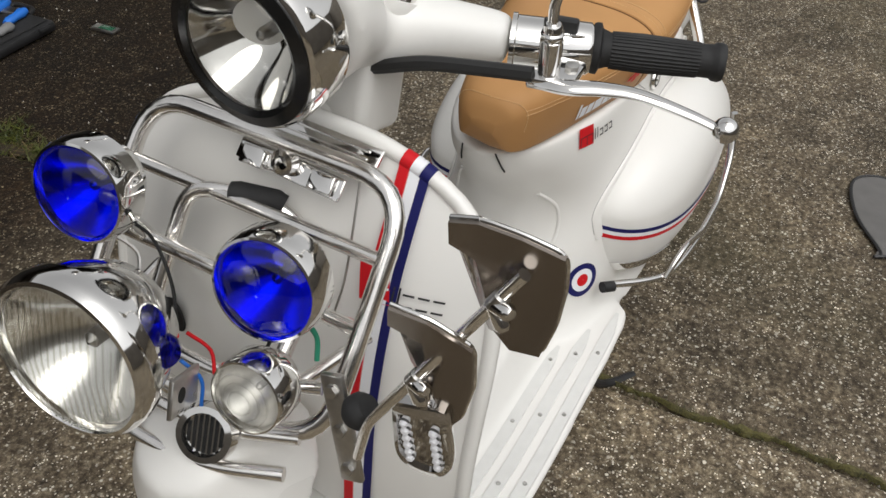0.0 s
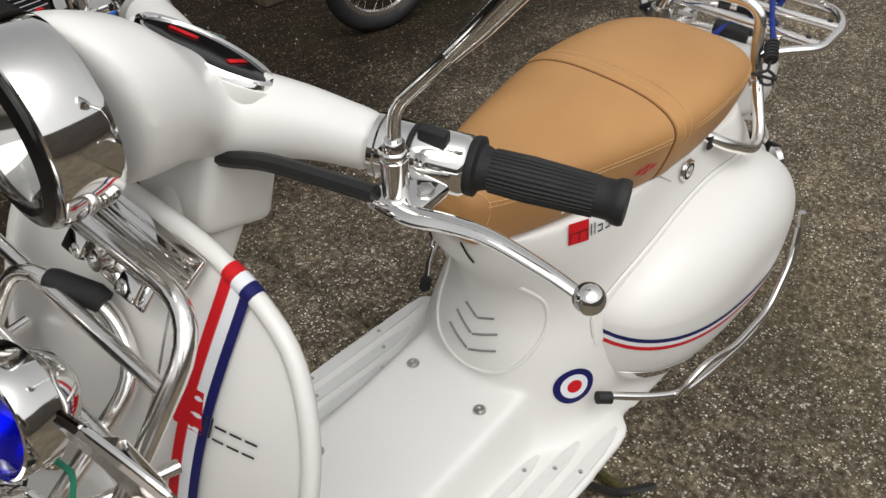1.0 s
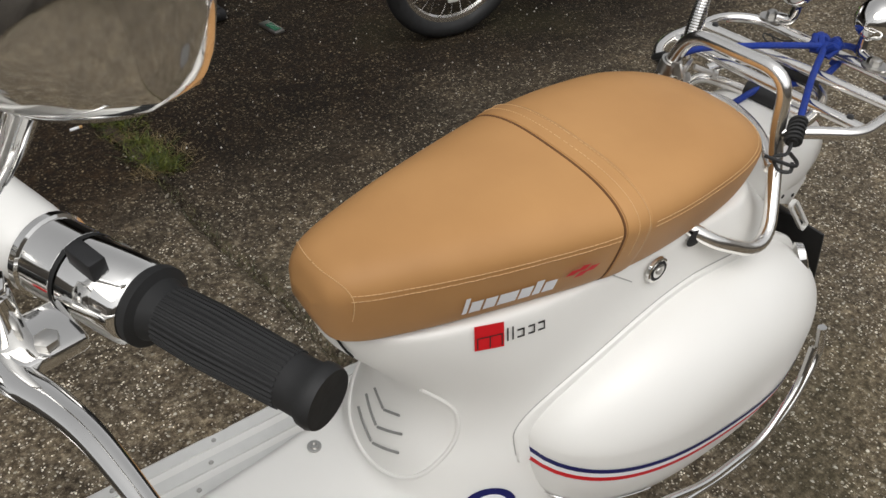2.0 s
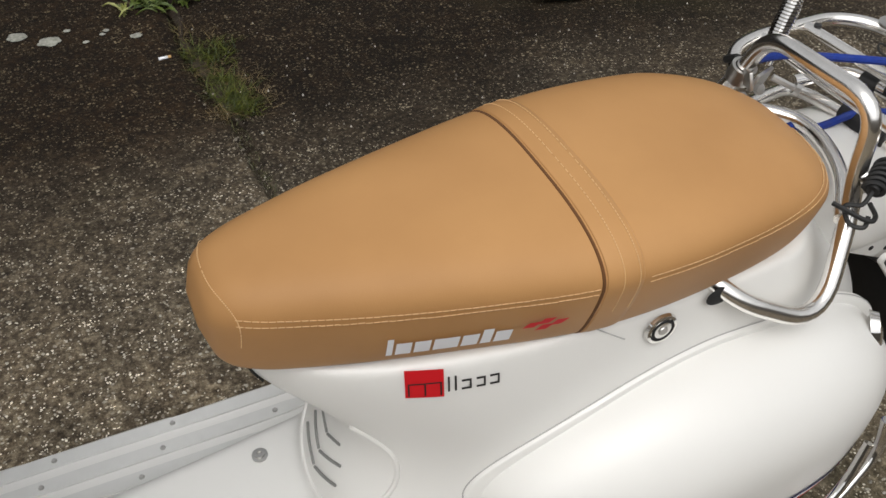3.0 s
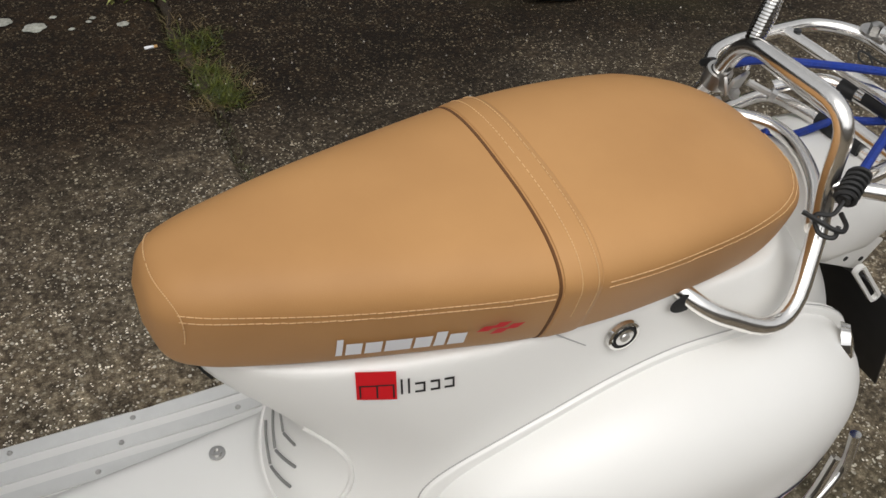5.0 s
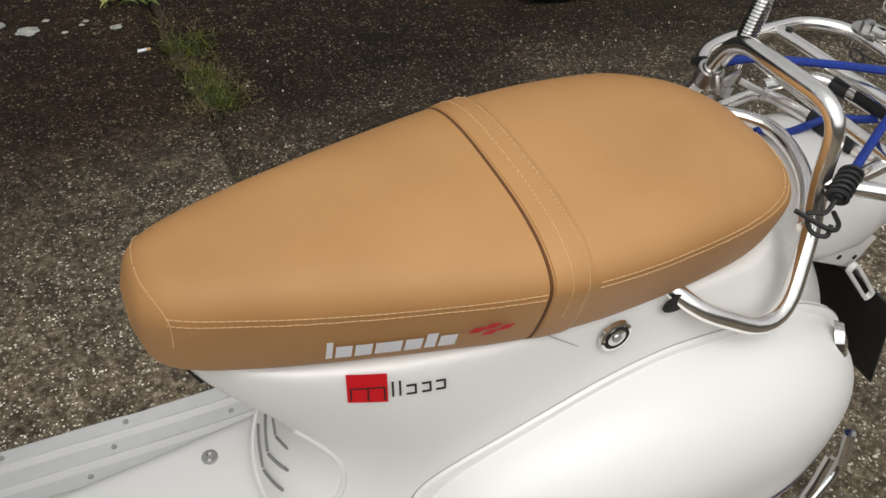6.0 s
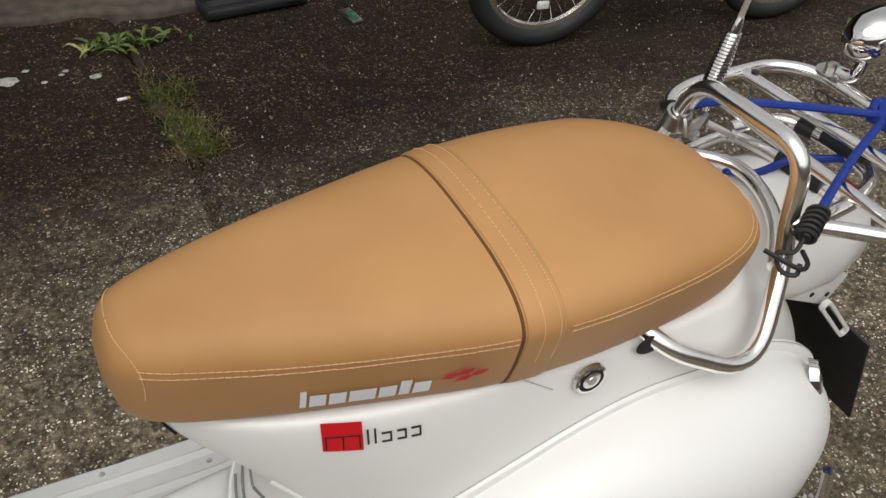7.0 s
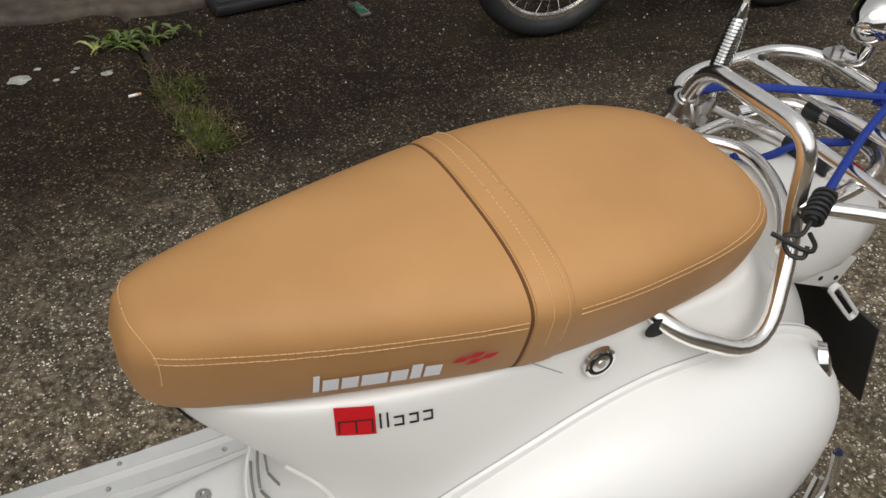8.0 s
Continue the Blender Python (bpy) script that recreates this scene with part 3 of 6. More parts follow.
def build_cowl(side):
    rings = []
    for i in range(19):
        k = math.cos(math.pi / 2 * i / 18)
        y = 0.122 + 0.106 * max(0.0, 1 - k ** 2.5) ** 0.46
        rings.append([(CX + dx, side * y, CZ + dz) for dx, dz in (cowl_rim(2 * math.pi * q / 72, max(k, 0.001)) for q in range(72))])
    rings.insert(0, [(p[0], side * 0.09, p[2]) for p in rings[0]])
    return loft(rings)


for side in (-1, 1):
    cowl = part("side_cowl", build_cowl(side), WHITE, scooter, "rounded glossy white side cowl with blue and red stripes")
    # flat flange round the cowl, with a crisp outer edge
    rows = []
    for k in range(73):
        a = math.pi * (-0.03 + 1.06 * k / 72)
        row = []
        for g, out in ((0.985, 0.004), (1.0, 0.0045), (1.045, 0.0042), (1.052, 0.0032), (1.055, -0.004)):
            dx, dz = cowl_rim(a, g)
            row.append((CX + dx, side * (max(0.112, min(0.130, body_y(CX + dx, CZ + dz))) + out), CZ + dz))
        rows.append(row)
    part("cowl_flange", sheet(rows, 0), WHITE, cowl)
    seam = []
    for k in range(73):
        dx, dz = cowl_rim(math.pi * (-0.02 + 1.04 * k / 72), 1.056)
        seam.append((CX + dx, side * (max(0.112, min(0.130, body_y(CX + dx, CZ + dz))) + 0.0002), CZ + dz))
    part("cowl_seam", tube(seam, 0.0007, 5), simple("grey_joint", (0.42, 0.41, 0.40), 0.7), cowl)
    for name, dz, w, mat in (("blue_stripe", 0.014, 0.0036, NAVY), ("pale_stripe", 0.0068, 0.0036, WHITEDECAL), ("red_stripe", -0.0004, 0.0036, RED)):
        rows = []
        for i in range(60):
            x = 0.668 + (1.10 - 0.668) * i / 59
            z = lerp([(0.66, 0.448), (0.75, 0.431), (0.85, 0.418), (0.95, 0.408), (1.05, 0.402), (1.14, 0.402)], x) + dz
            rows.append([(x, side * (cowl_y(x, z + q * w) + 0.0010), z + q * w) for q in (-1, -0.33, 0.33, 1)])
        part(name, sheet(rows, 0), mat, cowl, {"blue_stripe": "navy blue stripe", "pale_stripe": "pale stripe", "red_stripe": "red stripe"}[name])
    # chrome shoe under the cowl and black trim
    rows = []
    for i in range(20):
        x = 0.690 + 0.110 * i / 19
        rows.append([(x, side * (cowl_y(x, z) + 0.0022), z) for z in [(0.372 - 0.10 * (x - 0.69)) + 0.010 * q for q in (-1.2, 0, 1.2)]])
    part("chrome_trim", sheet(rows, 0.001), CHROME, cowl, "chrome trim strip")
    rear_badge = facing((1.104, side * 0.150, 0.520), (0.72, side * 0.62, 0.30)) @ Matrix.Diagonal((0.9, 0.9, 0.5, 1))
    rm = part("indicator_rim", lathe([(0.0, 0.012), (0.016, 0.012), (0.022, 0.008), (0.024, -0.01), (0.0, -0.01)][::-1], rear_badge @ Matrix.Diagonal((1.0, 1.6, 1, 1)), 24), CHROME, cowl, "oval chrome indicator surround")
    part("indicator_lens", lathe([(0.0, 0.016), (0.010, 0.015), (0.0145, 0.0115)][::-1], rear_badge @ Matrix.Diagonal((1.0, 1.6, 1, 1)), 20), CLEAR, rm, "clear indicator lens")

# roundel
def on_side(x, z, out=0.0012):
    return (x, -body_y(x, z) - out, z)


def side_disc(cx, cz, r0, r1, out, n=36):
    rows = []
    for k in range(n + 1):
        a = 2 * math.pi * k / n
        rows.append([on_side(cx + r * math.cos(a), cz + r * math.sin(a), out) for r in (r0, (r0 + r1) / 2, r1)])
    return sheet(rows, 0)


roundel = part("roundel", side_disc(0.625, 0.387, 0.019, 0.028, 0.0014), NAVY, body, "navy, white and red target roundel sticker")
part("roundel_ring", side_disc(0.625, 0.387, 0.0102, 0.019, 0.0014), WHITEDECAL, body, "white ring of the roundel")
part("roundel_centre", side_disc(0.625, 0.387, 0.0003, 0.0102, 0.0014), RED, body, "red centre of the roundel")


def side_patch(x0, x1, z0, z1, out, slope=0.0, n=6):
    rows = []
    for i in range(n + 1):
        x = x0 + (x1 - x0) * i / n
        rows.append([on_side(x, z0 + (z1 - z0) * k / 3 + slope * (x - x0), out) for k in range(4)])
    return sheet(rows, 0)


part("red_badge", side_patch(0.608, 0.638, 0.622, 0.652, 0.0016, -0.1), RED, body, "red square badge")
for x0, w in ((0.641, 0.0016), (0.6465, 0.0016), (0.652, 0.008), (0.664, 0.0075), (0.675, 0.008)):
    part("badge_bar", side_patch(x0, x0 + w, 0.624, 0.624 + (0.016 if w < 0.002 else 0.0022), 0.0016, -0.02), BLACK, body, "thin dark lettering bar")
    if w > 0.002:
        part("badge_bar", side_patch(x0, x0 + w, 0.6325, 0.6347, 0.0016, -0.02), BLACK, body, "thin dark lettering bar")
        part("badge_bar", side_patch(x0 + w - 0.0016, x0 + w, 0.624, 0.634, 0.0016, -0.02), BLACK, body, "thin dark lettering bar")
for x0, x1, z0, z1 in ((0.6100, 0.6112, 0.6240, 0.6375), (0.6225, 0.6237, 0.6230, 0.6365), (0.6348, 0.6360, 0.6220, 0.6355), (0.6100, 0.6360, 0.6365, 0.6378)):
    part("badge_line", side_patch(x0, x1, z0, z1, 0.0022, -0.05), BLACK, body, "thin dark line on the badge")
# seat lock
lock = part("seat_lock", lathe([(0.0, 0.004), (0.0085, 0.004), (0.0095, 0.0015), (0.0125, 0.0035), (0.015, 0.003), (0.016, 0.0)][::-1], facing((0.831, -0.1235, 0.633), (0, -1, 0.08)), 24), CHROME, body, "chrome seat lock")
part("lock_ring", lathe([(0.0086, 0.0042), (0.0100, 0.0030), (0.0116, 0.0038)], facing((0.831, -0.1235, 0.633), (0, -1, 0.08)), 24, False), SLOT, lock, "dark ring")
part("lock_core", lathe([(0.0, 0.0052), (0.0040, 0.0052), (0.0046, 0.0042)][::-1], facing((0.831, -0.1235, 0.633), (0, -1, 0.08)), 18, False), ZINC, lock, "grey lock core")
part("panel_seam", tube([on_side(0.768 + 0.030 * k / 5, 0.652 - 0.022 * k / 5, 0.0002) for k in range(6)], 0.0006, 5), simple("fine_joint", (0.42, 0.41, 0.40), 0.7), body)
part("rail_hole", lathe([(0.0, 0.001), (0.010, 0.001), (0.012, 0.0)][::-1], facing((0.889, -0.1235, 0.648), (0, -1, 0.1)) @ Matrix.Diagonal((1.2, 0.8, 1, 1)), 20), SLOT, body, "dark opening for the rail")

# ---- seat
TOP = [(0.472, 0.712), (0.480, 0.735), (0.50, 0.748), (0.56, 0.756), (0.65, 0.760), (0.75, 0.762), (0.85, 0.764), (0.92, 0.761), (0.965, 0.752), (0.995, 0.740), (1.018, 0.725), (1.032, 0.705), (1.040, 0.680)]
BOT = [(0.472, 0.702), (0.480, 0.680), (0.50, 0.670), (0.54, 0.665), (0.65, 0.660), (0.75, 0.656), (0.87, 0.656), (0.93, 0.656), (0.98, 0.655), (1.02, 0.655), (1.040, 0.661)]
SEAT_W = [(0.472, 0.016), (0.480, 0.034), (0.50, 0.048), (0.54, 0.062), (0.59, 0.077), (0.67, 0.097), (0.75, 0.114), (0.82, 0.119), (0.89, 0.115), (0.94, 0.108), (0.98, 0.097), (1.005, 0.083), (1.022, 0.065), (1.034, 0.040), (1.040, 0.014)]
SEAT_Y = -0.014


def seat_point(x, a, grow=0.0):
    """A point of the cushion: a nearly upright side band under a crowned top."""
    zt, zb, w = lerp(TOP, x) + grow, lerp(BOT, x) - grow * 0.3, lerp(SEAT_W, x) + grow
    c, s = math.cos(a), math.sin(a)
    if c > 0 and x > 0.92:
        w *= 1 - 1.4 * (x - 0.92)
    zm = zb + (zt - zb) * 0.50
    if c < 0:
        # this side has a firmer shoulder and a flank that draws in towards its base
        zm = zb + (zt - zb) * 0.62
        if s > 0:
            return Vector((x, SEAT_Y + 1.05 * w * spow(c, 0.66), zm + (zt - zm) * abs(s) ** 0.90))
        return Vector((x, SEAT_Y + 1.05 * w * spow(c, 0.05) * (1 - 0.13 * abs(s)), zm - (zm - zb + 0.006) * abs(s) ** 0.8))
    if s > 0:
        return Vector((x, SEAT_Y + w * spow(c, 0.86), zm + (zt - zm) * abs(s) ** 0.92))
    return Vector((x, SEAT_Y + w * spow(c, 0.05) * (1 - 0.05 * abs(s)), zm - (zm - zb) * abs(s) ** 0.7))


def seat_ring(x, grow=0.0, n=72):
    return [seat_point(x, 2 * math.pi * k / n, grow) for k in range(n)]


def stations(a, b, n):
    return [a + (b - a) * (1 - math.cos(math.pi * i / n)) / 2 for i in range(n + 1)]


seat = part("seat", loft([seat_ring(x) for x in stations(0.472, 1.040, 72)]), LEATHER, scooter, "tan leather dual seat with pale stitching")
strap = part("seat_strap", loft([seat_ring(x, g) for x, g in ((0.752, -0.002), (0.7535, 0.0010), (0.760, 0.0017), (0.777, 0.0017), (0.783, 0.0010), (0.786, -0.002))], False), LEATHER, seat, "tan strap across the seat")
part("strap_groove", loft([seat_ring(x, g) for x, g in ((0.7485, -0.001), (0.7495, 0.0006), (0.7515, 0.0006), (0.7525, -0.001))], False), simple("dark_seam", (0.12, 0.05, 0.015), 0.8), seat, "dark seam")


def side_angle(x, z):
    """The angle on the seat's near side that lies at height z."""
    best = min((abs(seat_point(x, math.pi + 0.001 * k).z - z), k) for k in range(-1450, 1500, 6))
    return math.pi + 0.001 * best[1]


def stitch_line(x0, x1, zf, dash, gap, grow=0.0008, r=0.0007):
    bm = bmesh.new()
    x = x0
    while x < x1:
        e = min(x + dash, x1)
        sweep(bm, [seat_point(q, side_angle(q, zf(q)), grow) for q in (x, (x + e) / 2, e)], r, 5)
        x = e + gap
    return bm


for dz in (0.0, -0.0055):
    part("stitching", stitch_line(0.494, 0.748, lambda q: 0.7205 + dz + 0.007 * (0.748 - q) / 0.254 + 0.004 * ((q - 0.6) / 0.15) ** 2 * (1 if q > 0.6 else 0.0), 0.0044, 0.0009, 0.0006, 0.00040), THREAD, seat, "pale cream stitching")
    part("stitching", stitch_line(0.790, 1.022, lambda q: 0.7255 + dz + 0.003 * ((q - 0.79) / 0.25), 0.0044, 0.0009, 0.0006, 0.00040), THREAD, seat, "pale cream stitching")
for x in (0.766, 0.779):
    bm = bmesh.new()
    for k in range(90):
        a = math.pi * (0.02 + 1.10 * k / 90)
        sweep(bm, [seat_point(x, a + q, 0.0018) for q in (0, 0.012, 0.024)], 0.0004, 5)
    part("stitching", bm, THREAD, seat, "pale cream stitching")
bm = bmesh.new()
for k in range(60):
    a = math.pi * (0.05 + 1.05 * k / 60)
    sweep(bm, [seat_point(0.496 - 0.012 * math.sin(a + q) ** 2, a + q, 0.0007) for q in (0, 0.018, 0.036)], 0.0005, 5)
part("stitching", bm, THREAD, seat, "pale cream stitching")


def seat_patch(x0, x1, z0, z1, grow, shear=0.0):
    rows = []
    for i in range(4):
        x = x0 + (x1 - x0) * i / 3
        rows.append([seat_point(x + shear * k / 3, side_angle(x, z0 + (z1 - z0) * k / 3), grow) for k in range(4)])
    return sheet(rows, 0)


x = 0.5945
for w, h in ((0.0045, 0.0235), (0.0115, 0.0165), (0.0120, 0.0165), (0.0190, 0.0165), (0.0125, 0.0165), (0.0080, 0.0215), (0.0125, 0.0165)):
    part("lettering_bar", seat_patch(x, x + w, 0.6725, 0.6725 + h, 0.0018), WHITEDECAL, seat, "white lettering bar")
    x += w + 0.0022
for dx, dz in ((0.0, 0.0065), (0.0105, 0.0015), (0.021, 0.0065), (0.0105, 0.0100)):
    part("red_lozenge", seat_patch(0.6925 + dx, 0.7015 + dx, 0.6845 + dz, 0.6915 + dz, 0.0042, 0.005), RED, seat, "red lozenge mark")

# ---- leg shield
SHX = [(0.28, 0.180), (0.33, 0.125), (0.40, 0.082), (0.50, 0.058), (0.60, 0.054), (0.69, 0.068), (0.78, 0.098), (0.87, 0.147), (0.915, 0.174)]
SHW = [(0.30, 0.200), (0.40, 0.203), (0.55, 0.207), (0.69, 0.210), (0.744, 0.208), (0.78, 0.201), (0.816, 0.184), (0.843, 0.161), (0.861, 0.132), (0.8745, 0.096), (0.8825, 0.055), (0.885, 0.0)]


def shield_x(y, z):
    return lerp(SHX, z) + 0.9 * y * y - 0.008


def build_shield():
    rows = []
    for i in range(61):
        z = 0.30 + (0.8845 - 0.30) * (1 - (1 - i / 60) ** 1.8)
        w = lerp(SHW, z)
        rows.append([(shield_x(-w + 2 * w * k / 36, z), -w + 2 * w * k / 36, z) for k in range(37)])
    return sheet(rows, -0.006)


shield = part("leg_shield", build_shield(), WHITE, scooter, "glossy white leg shield with red, white and blue stripes")
rim = []
for s in (-1, 1):
    half = []
    for i in range(70):
        z = 0.30 + (0.8845 - 0.30) * (1 - (1 - i / 69) ** 2.2)
        w = lerp(SHW, z)
        half.append(Vector((shield_x(w, z) + 0.002, s * w, z)))
    rim = half if s < 0 else rim + half[::-1]
part("shield_rim", tube(rim[::2], 0.0075, 10), WHITE, shield, "rolled white edge")


def shield_band(y_of_z, w, z0, z1, mat, name, label, n=40):
    rows = []
    for i in range(n + 1):
        z = z0 + (z1 - z0) * i / n
        y = y_of_z(z)
        rows.append([(shield_x(y + q * w, z) - 0.0045, y + q * w, z) for q in (-1, -0.3, 0.3, 1)])
    return part(name, sheet(rows, 0), mat, shield, label)


for off, mat, nm in ((0.0, RED, "red_stripe"), (-0.0095, WHITEDECAL, "pale_stripe"), (-0.0185, NAVY, "blue_stripe")):
    shield_band(lambda z: -0.103 + off + 0.030 * max(0.0, (0.62 - z) / 0.25) ** 2, 0.0050 if mat is not NAVY else 0.0042, 0.40, 0.872, mat, nm, {"red_stripe": "red stripe", "pale_stripe": "pale stripe", "blue_stripe": "navy blue stripe"}[nm])
shield_band(lambda z: -0.104 + (z - 0.78) * 0.2, 0.0135, 0.764, 0.795, RED, "red_badge", "red square badge", 6)
for y0, w in ((-0.122, 0.0009), (-0.127, 0.0009), (-0.135, 0.005), (-0.148, 0.005), (-0.161, 0.005)):
    for z0 in ((0.765,) if w < 0.002 else (0.765, 0.775)):
        shield_band(lambda z: y0, w, z0, z0 + (0.016 if w < 0.002 else 0.0018), BLACK, "badge_bar", "thin dark lettering bar", 3)
part("horn_opening", lathe([(0.0, 0.002), (0.016, 0.002), (0.018, 0.0)][::-1], facing((shield_x(0.109, 0.661) - 0.0045, 0.109, 0.661), (-1, 0.15, 0.0)) @ Matrix.Diagonal((0.8, 1.25, 1, 1)), 24), SLOT, shield, "dark oval opening")
# cover of the steering column behind the shield
part("column_cover", box((0.070, 0.094, 0.090), pose(0.212, 0.004, 0.892, 0, 14, 0), 0.012, 4), WHITE_MATT, scooter, "white column cover behind the leg shield")
for nm, y0, y1, mat, lab in (("red_stripe", -0.1080, -0.0980, RED, "red stripe"), ("pale_stripe", -0.1170, -0.1080, WHITEDECAL, "pale stripe"), ("blue_stripe", -0.1257, -0.1173, NAVY, "navy blue stripe")):
    seg = []
    for k in range(5):
        y = y0 + (y1 - y0) * k / 4
        lo, hi = 0.78, 0.8845
        for _ in range(30):
            mid = (lo + hi) / 2
            lo, hi = (mid, hi) if lerp(SHW, mid) > -y else (lo, mid)
        seg.append((shield_x(-y, lo) + 0.002, y, lo))
    part(nm, tube(seg, 0.0084, 12), mat, shield, lab)

# steering column and front cover
col = blended(part("steering_column", join(tube([(0.232, 0, 0.93), (0.212, 0, 0.88), (0.14, 0, 0.75), (0.085, 0, 0.64), (0.00, 0, 0.56)], [0.034, 0.036, 0.036, 0.040, 0.055], 20), lathe([(0.0, 0.0), (0.085, 0.0), (0.075, 0.05), (0.045, 0.10), (0.0, 0.11)], pose(-0.022, -0.026, 0.606, 0, -28, 0), 24)), WHITE, scooter, "white steering column and fork cover"), 0.006, 8)
emblem_m = facing((-0.066, -0.049, 0.716), (-0.80, -0.25, 0.55)) @ Matrix.Diagonal((0.76, 0.76, 0.76, 1))
emb = part("round_grille", lathe([(0.0, 0.002), (0.022, 0.002), (0.024, 0.008), (0.031, 0.007), (0.034, -0.006), (0.0, -0.006)][::-1], emblem_m, 28), CHROME, col, "round chrome grille")
for k in range(-3, 4):
    part("grille_slot", box((0.0028, 2 * (0.021 ** 2 - (k * 0.006) ** 2) ** 0.5, 0.002), emblem_m @ pose(k * 0.006, 0, 0.003, 0, 0, 0)), SLOT, emb, "dark slot")

# fender and wheel, turned with the steering
steer = Matrix.Translation((0.0, 0, 0)) @ pose(0, 0, 0, 0, 0, 3)


def build_fender():
    rings = []
    for i in range(31):
        a = math.pi * (-0.06 + 0.98 * i / 30)
        c = Vector((-0.215 * math.cos(a) * (1.18 if math.cos(a) > 0 else 1.0), 0, 0.235 + 0.255 * max(-0.2, math.sin(a))))
        out = Vector((-math.cos(a), 0, math.sin(a)))
        w = 0.088 * (0.45 + 0.55 * max(0.0, math.sin(a)) ** 0.5)
        rings.append([c + out * (0.045 * math.cos(b) - 0.02) + Vector((0, w * math.sin(b), 0)) for b in (math.pi * (-0.72 + 1.44 * k / 24) for k in range(25))])
    bm = bmesh.new()
    g = [[bm.verts.new(p) for p in r] for r in rings]
    for a, b in zip(g, g[1:]):
        for k in range(24):
            bm.faces.new((a[k], a[k + 1], b[k + 1], b[k]))
    bmesh.ops.solidify(bm, geom=bm.faces[:], thickness=0.003)
    bm.transform(steer)
    return bm


part("front_mudguard", build_fender(), WHITE, scooter, "glossy white front mudguard")


def tyre_bm(R, r, m, seg=48):
    prof = [(R - r + r * 1.0 * math.cos(a) * 1.0, r * 0.9 * math.sin(a)) for a in (2 * math.pi * k / 16 for k in range(16))]
    rings = [[m @ Vector(((rr) * math.cos(t), h, (rr) * math.sin(t))) for rr, h in prof] for t in (2 * math.pi * k / seg for k in range(seg + 1))]
    return loft(rings, False)


for wx, turn in ((-0.02, 3), (1.02, 0)):
    m = pose(wx, 0, 0.234, 0, 0, turn)
    wheel = part("wheel", lathe([(0.0, -0.03), (0.12, -0.03), (0.135, -0.045), (0.135, 0.045), (0.12, 0.03), (0.0, 0.03)], m @ pose(0, 0, 0, 90, 0, 0), 32), STEEL, scooter, "steel wheel")
    part("tyre", tyre_bm(0.21, 0.045, m), RUBBER, wheel, "black tyre")
# side stand
part("side_stand", tube(rounded([(0.62, -0.12, 0.28), (0.70, -0.14, 0.10), (0.775, -0.165, 0.022), (0.833, -0.203, 0.018)], 0.03), 0.008, 8), BLACK, scooter, "black side stand")

# ---- handlebar housing, turned to the left
STEER = pose(0.2231, 0.0201, 0.9368, -0.46, -3.97, 12.11)


STEER_FAR = pose(0.2231, 0.0, 0.9368, 0.46, -3.97, -12.11)


def hb(bm, s=-1):
    bm.transform(STEER if s < 0 else STEER_FAR)
    return bm


LAMP_UP = Vector((-0.979, 0.21, 0.05)).normalized()
nacelle = [(-0.122, 0.0636, 0.0605), (-0.112, 0.0640, 0.060), (-0.100, 0.0645, 0.057), (-0.07, 0.060, 0.046), (-0.035, 0.050, 0.022), (0.0, 0.040, 0.004), (0.03, 0.028, -0.006)]
shell = loft([[Vector((x - 0.2 * r * math.cos(a) * (1 if x < -0.05 else 0), -0.010 - 0.05 * (x + 0.128) + r * 1.02 * math.cos(a), z + r * math.sin(a) * (1.0 if x < 0 else 0.85))) for a in (2 * math.pi * k / 32 for k in range(32))] for x, r, z in nacelle])
arms = []
for s in (-1, 1):
    ys = [0.0, 0.02, 0.045, 0.07, 0.10, 0.13, 0.158]
    rs = [0.039, 0.039, 0.037, 0.033, 0.028, 0.0245, 0.0230]
    zs = [-0.002, 0.000, 0.003, 0.005, 0.006, 0.004, 0.002]
    xs = [-0.02, -0.018, -0.012, -0.004, 0.003, 0.008, 0.011]
    turn = Matrix() if s < 0 else STEER.inverted() @ STEER_FAR
    arms.append(tube([turn @ Vector((x, s * y, z)) for x, y, z in zip(xs, ys, zs)], rs, 24))
met_m = Matrix.Translation((-0.006, -0.022, 0.0455)) @ pose(0, 0, 0, 14, 22, 6)


def oval(profile, a, b):
    return lathe(profile, met_m @ Matrix.Diagonal((b, a, 1, 1)), 40)


neck = tube([(0.004, 0, 0.0), (0.016, 0, -0.03), (0.022, 0, -0.07)], [0.036, 0.034, 0.032], 20)
housing = blended(part("handlebar_housing", hb(join(shell, *arms, neck)), WHITE, scooter, "glossy white handlebar housing"), 0.0038, 48)

lamp_m = facing((-0.128, -0.010, 0.062), LAMP_UP)
rim_ob = part("headlamp_rim", hb(lathe([(0.050, 0.036), (0.060, 0.037), (0.0645, 0.034), (0.0660, 0.028), (0.0658, -0.002), (0.0632, -0.008)], lamp_m, 48, False)), CHROME, housing, "chrome headlamp rim")
part("headlamp_gasket", hb(lathe([(0.0475, 0.0385), (0.052, 0.0415), (0.0610, 0.0385), (0.0610, 0.034)], lamp_m, 48, False)), simple("gloss_black", (0.008, 0.008, 0.008), 0.18), rim_ob, "glossy black inner ring")
part("reflector", hb(lathe([(0.049 * q, -0.011 + 0.045 * q * q) for q in (1.0, 0.9, 0.8, 0.7, 0.6, 0.5, 0.4, 0.3, 0.2, 0.1, 0.04)], lamp_m, 44, False)), CHROME, rim_ob, "chrome reflector bowl")
part("bulb", hb(lathe([(0.0052, -0.010), (0.0052, 0.010), (0.004, 0.014), (0.0005, 0.016)], lamp_m, 16)), ZINC, rim_ob, "grey bulb")
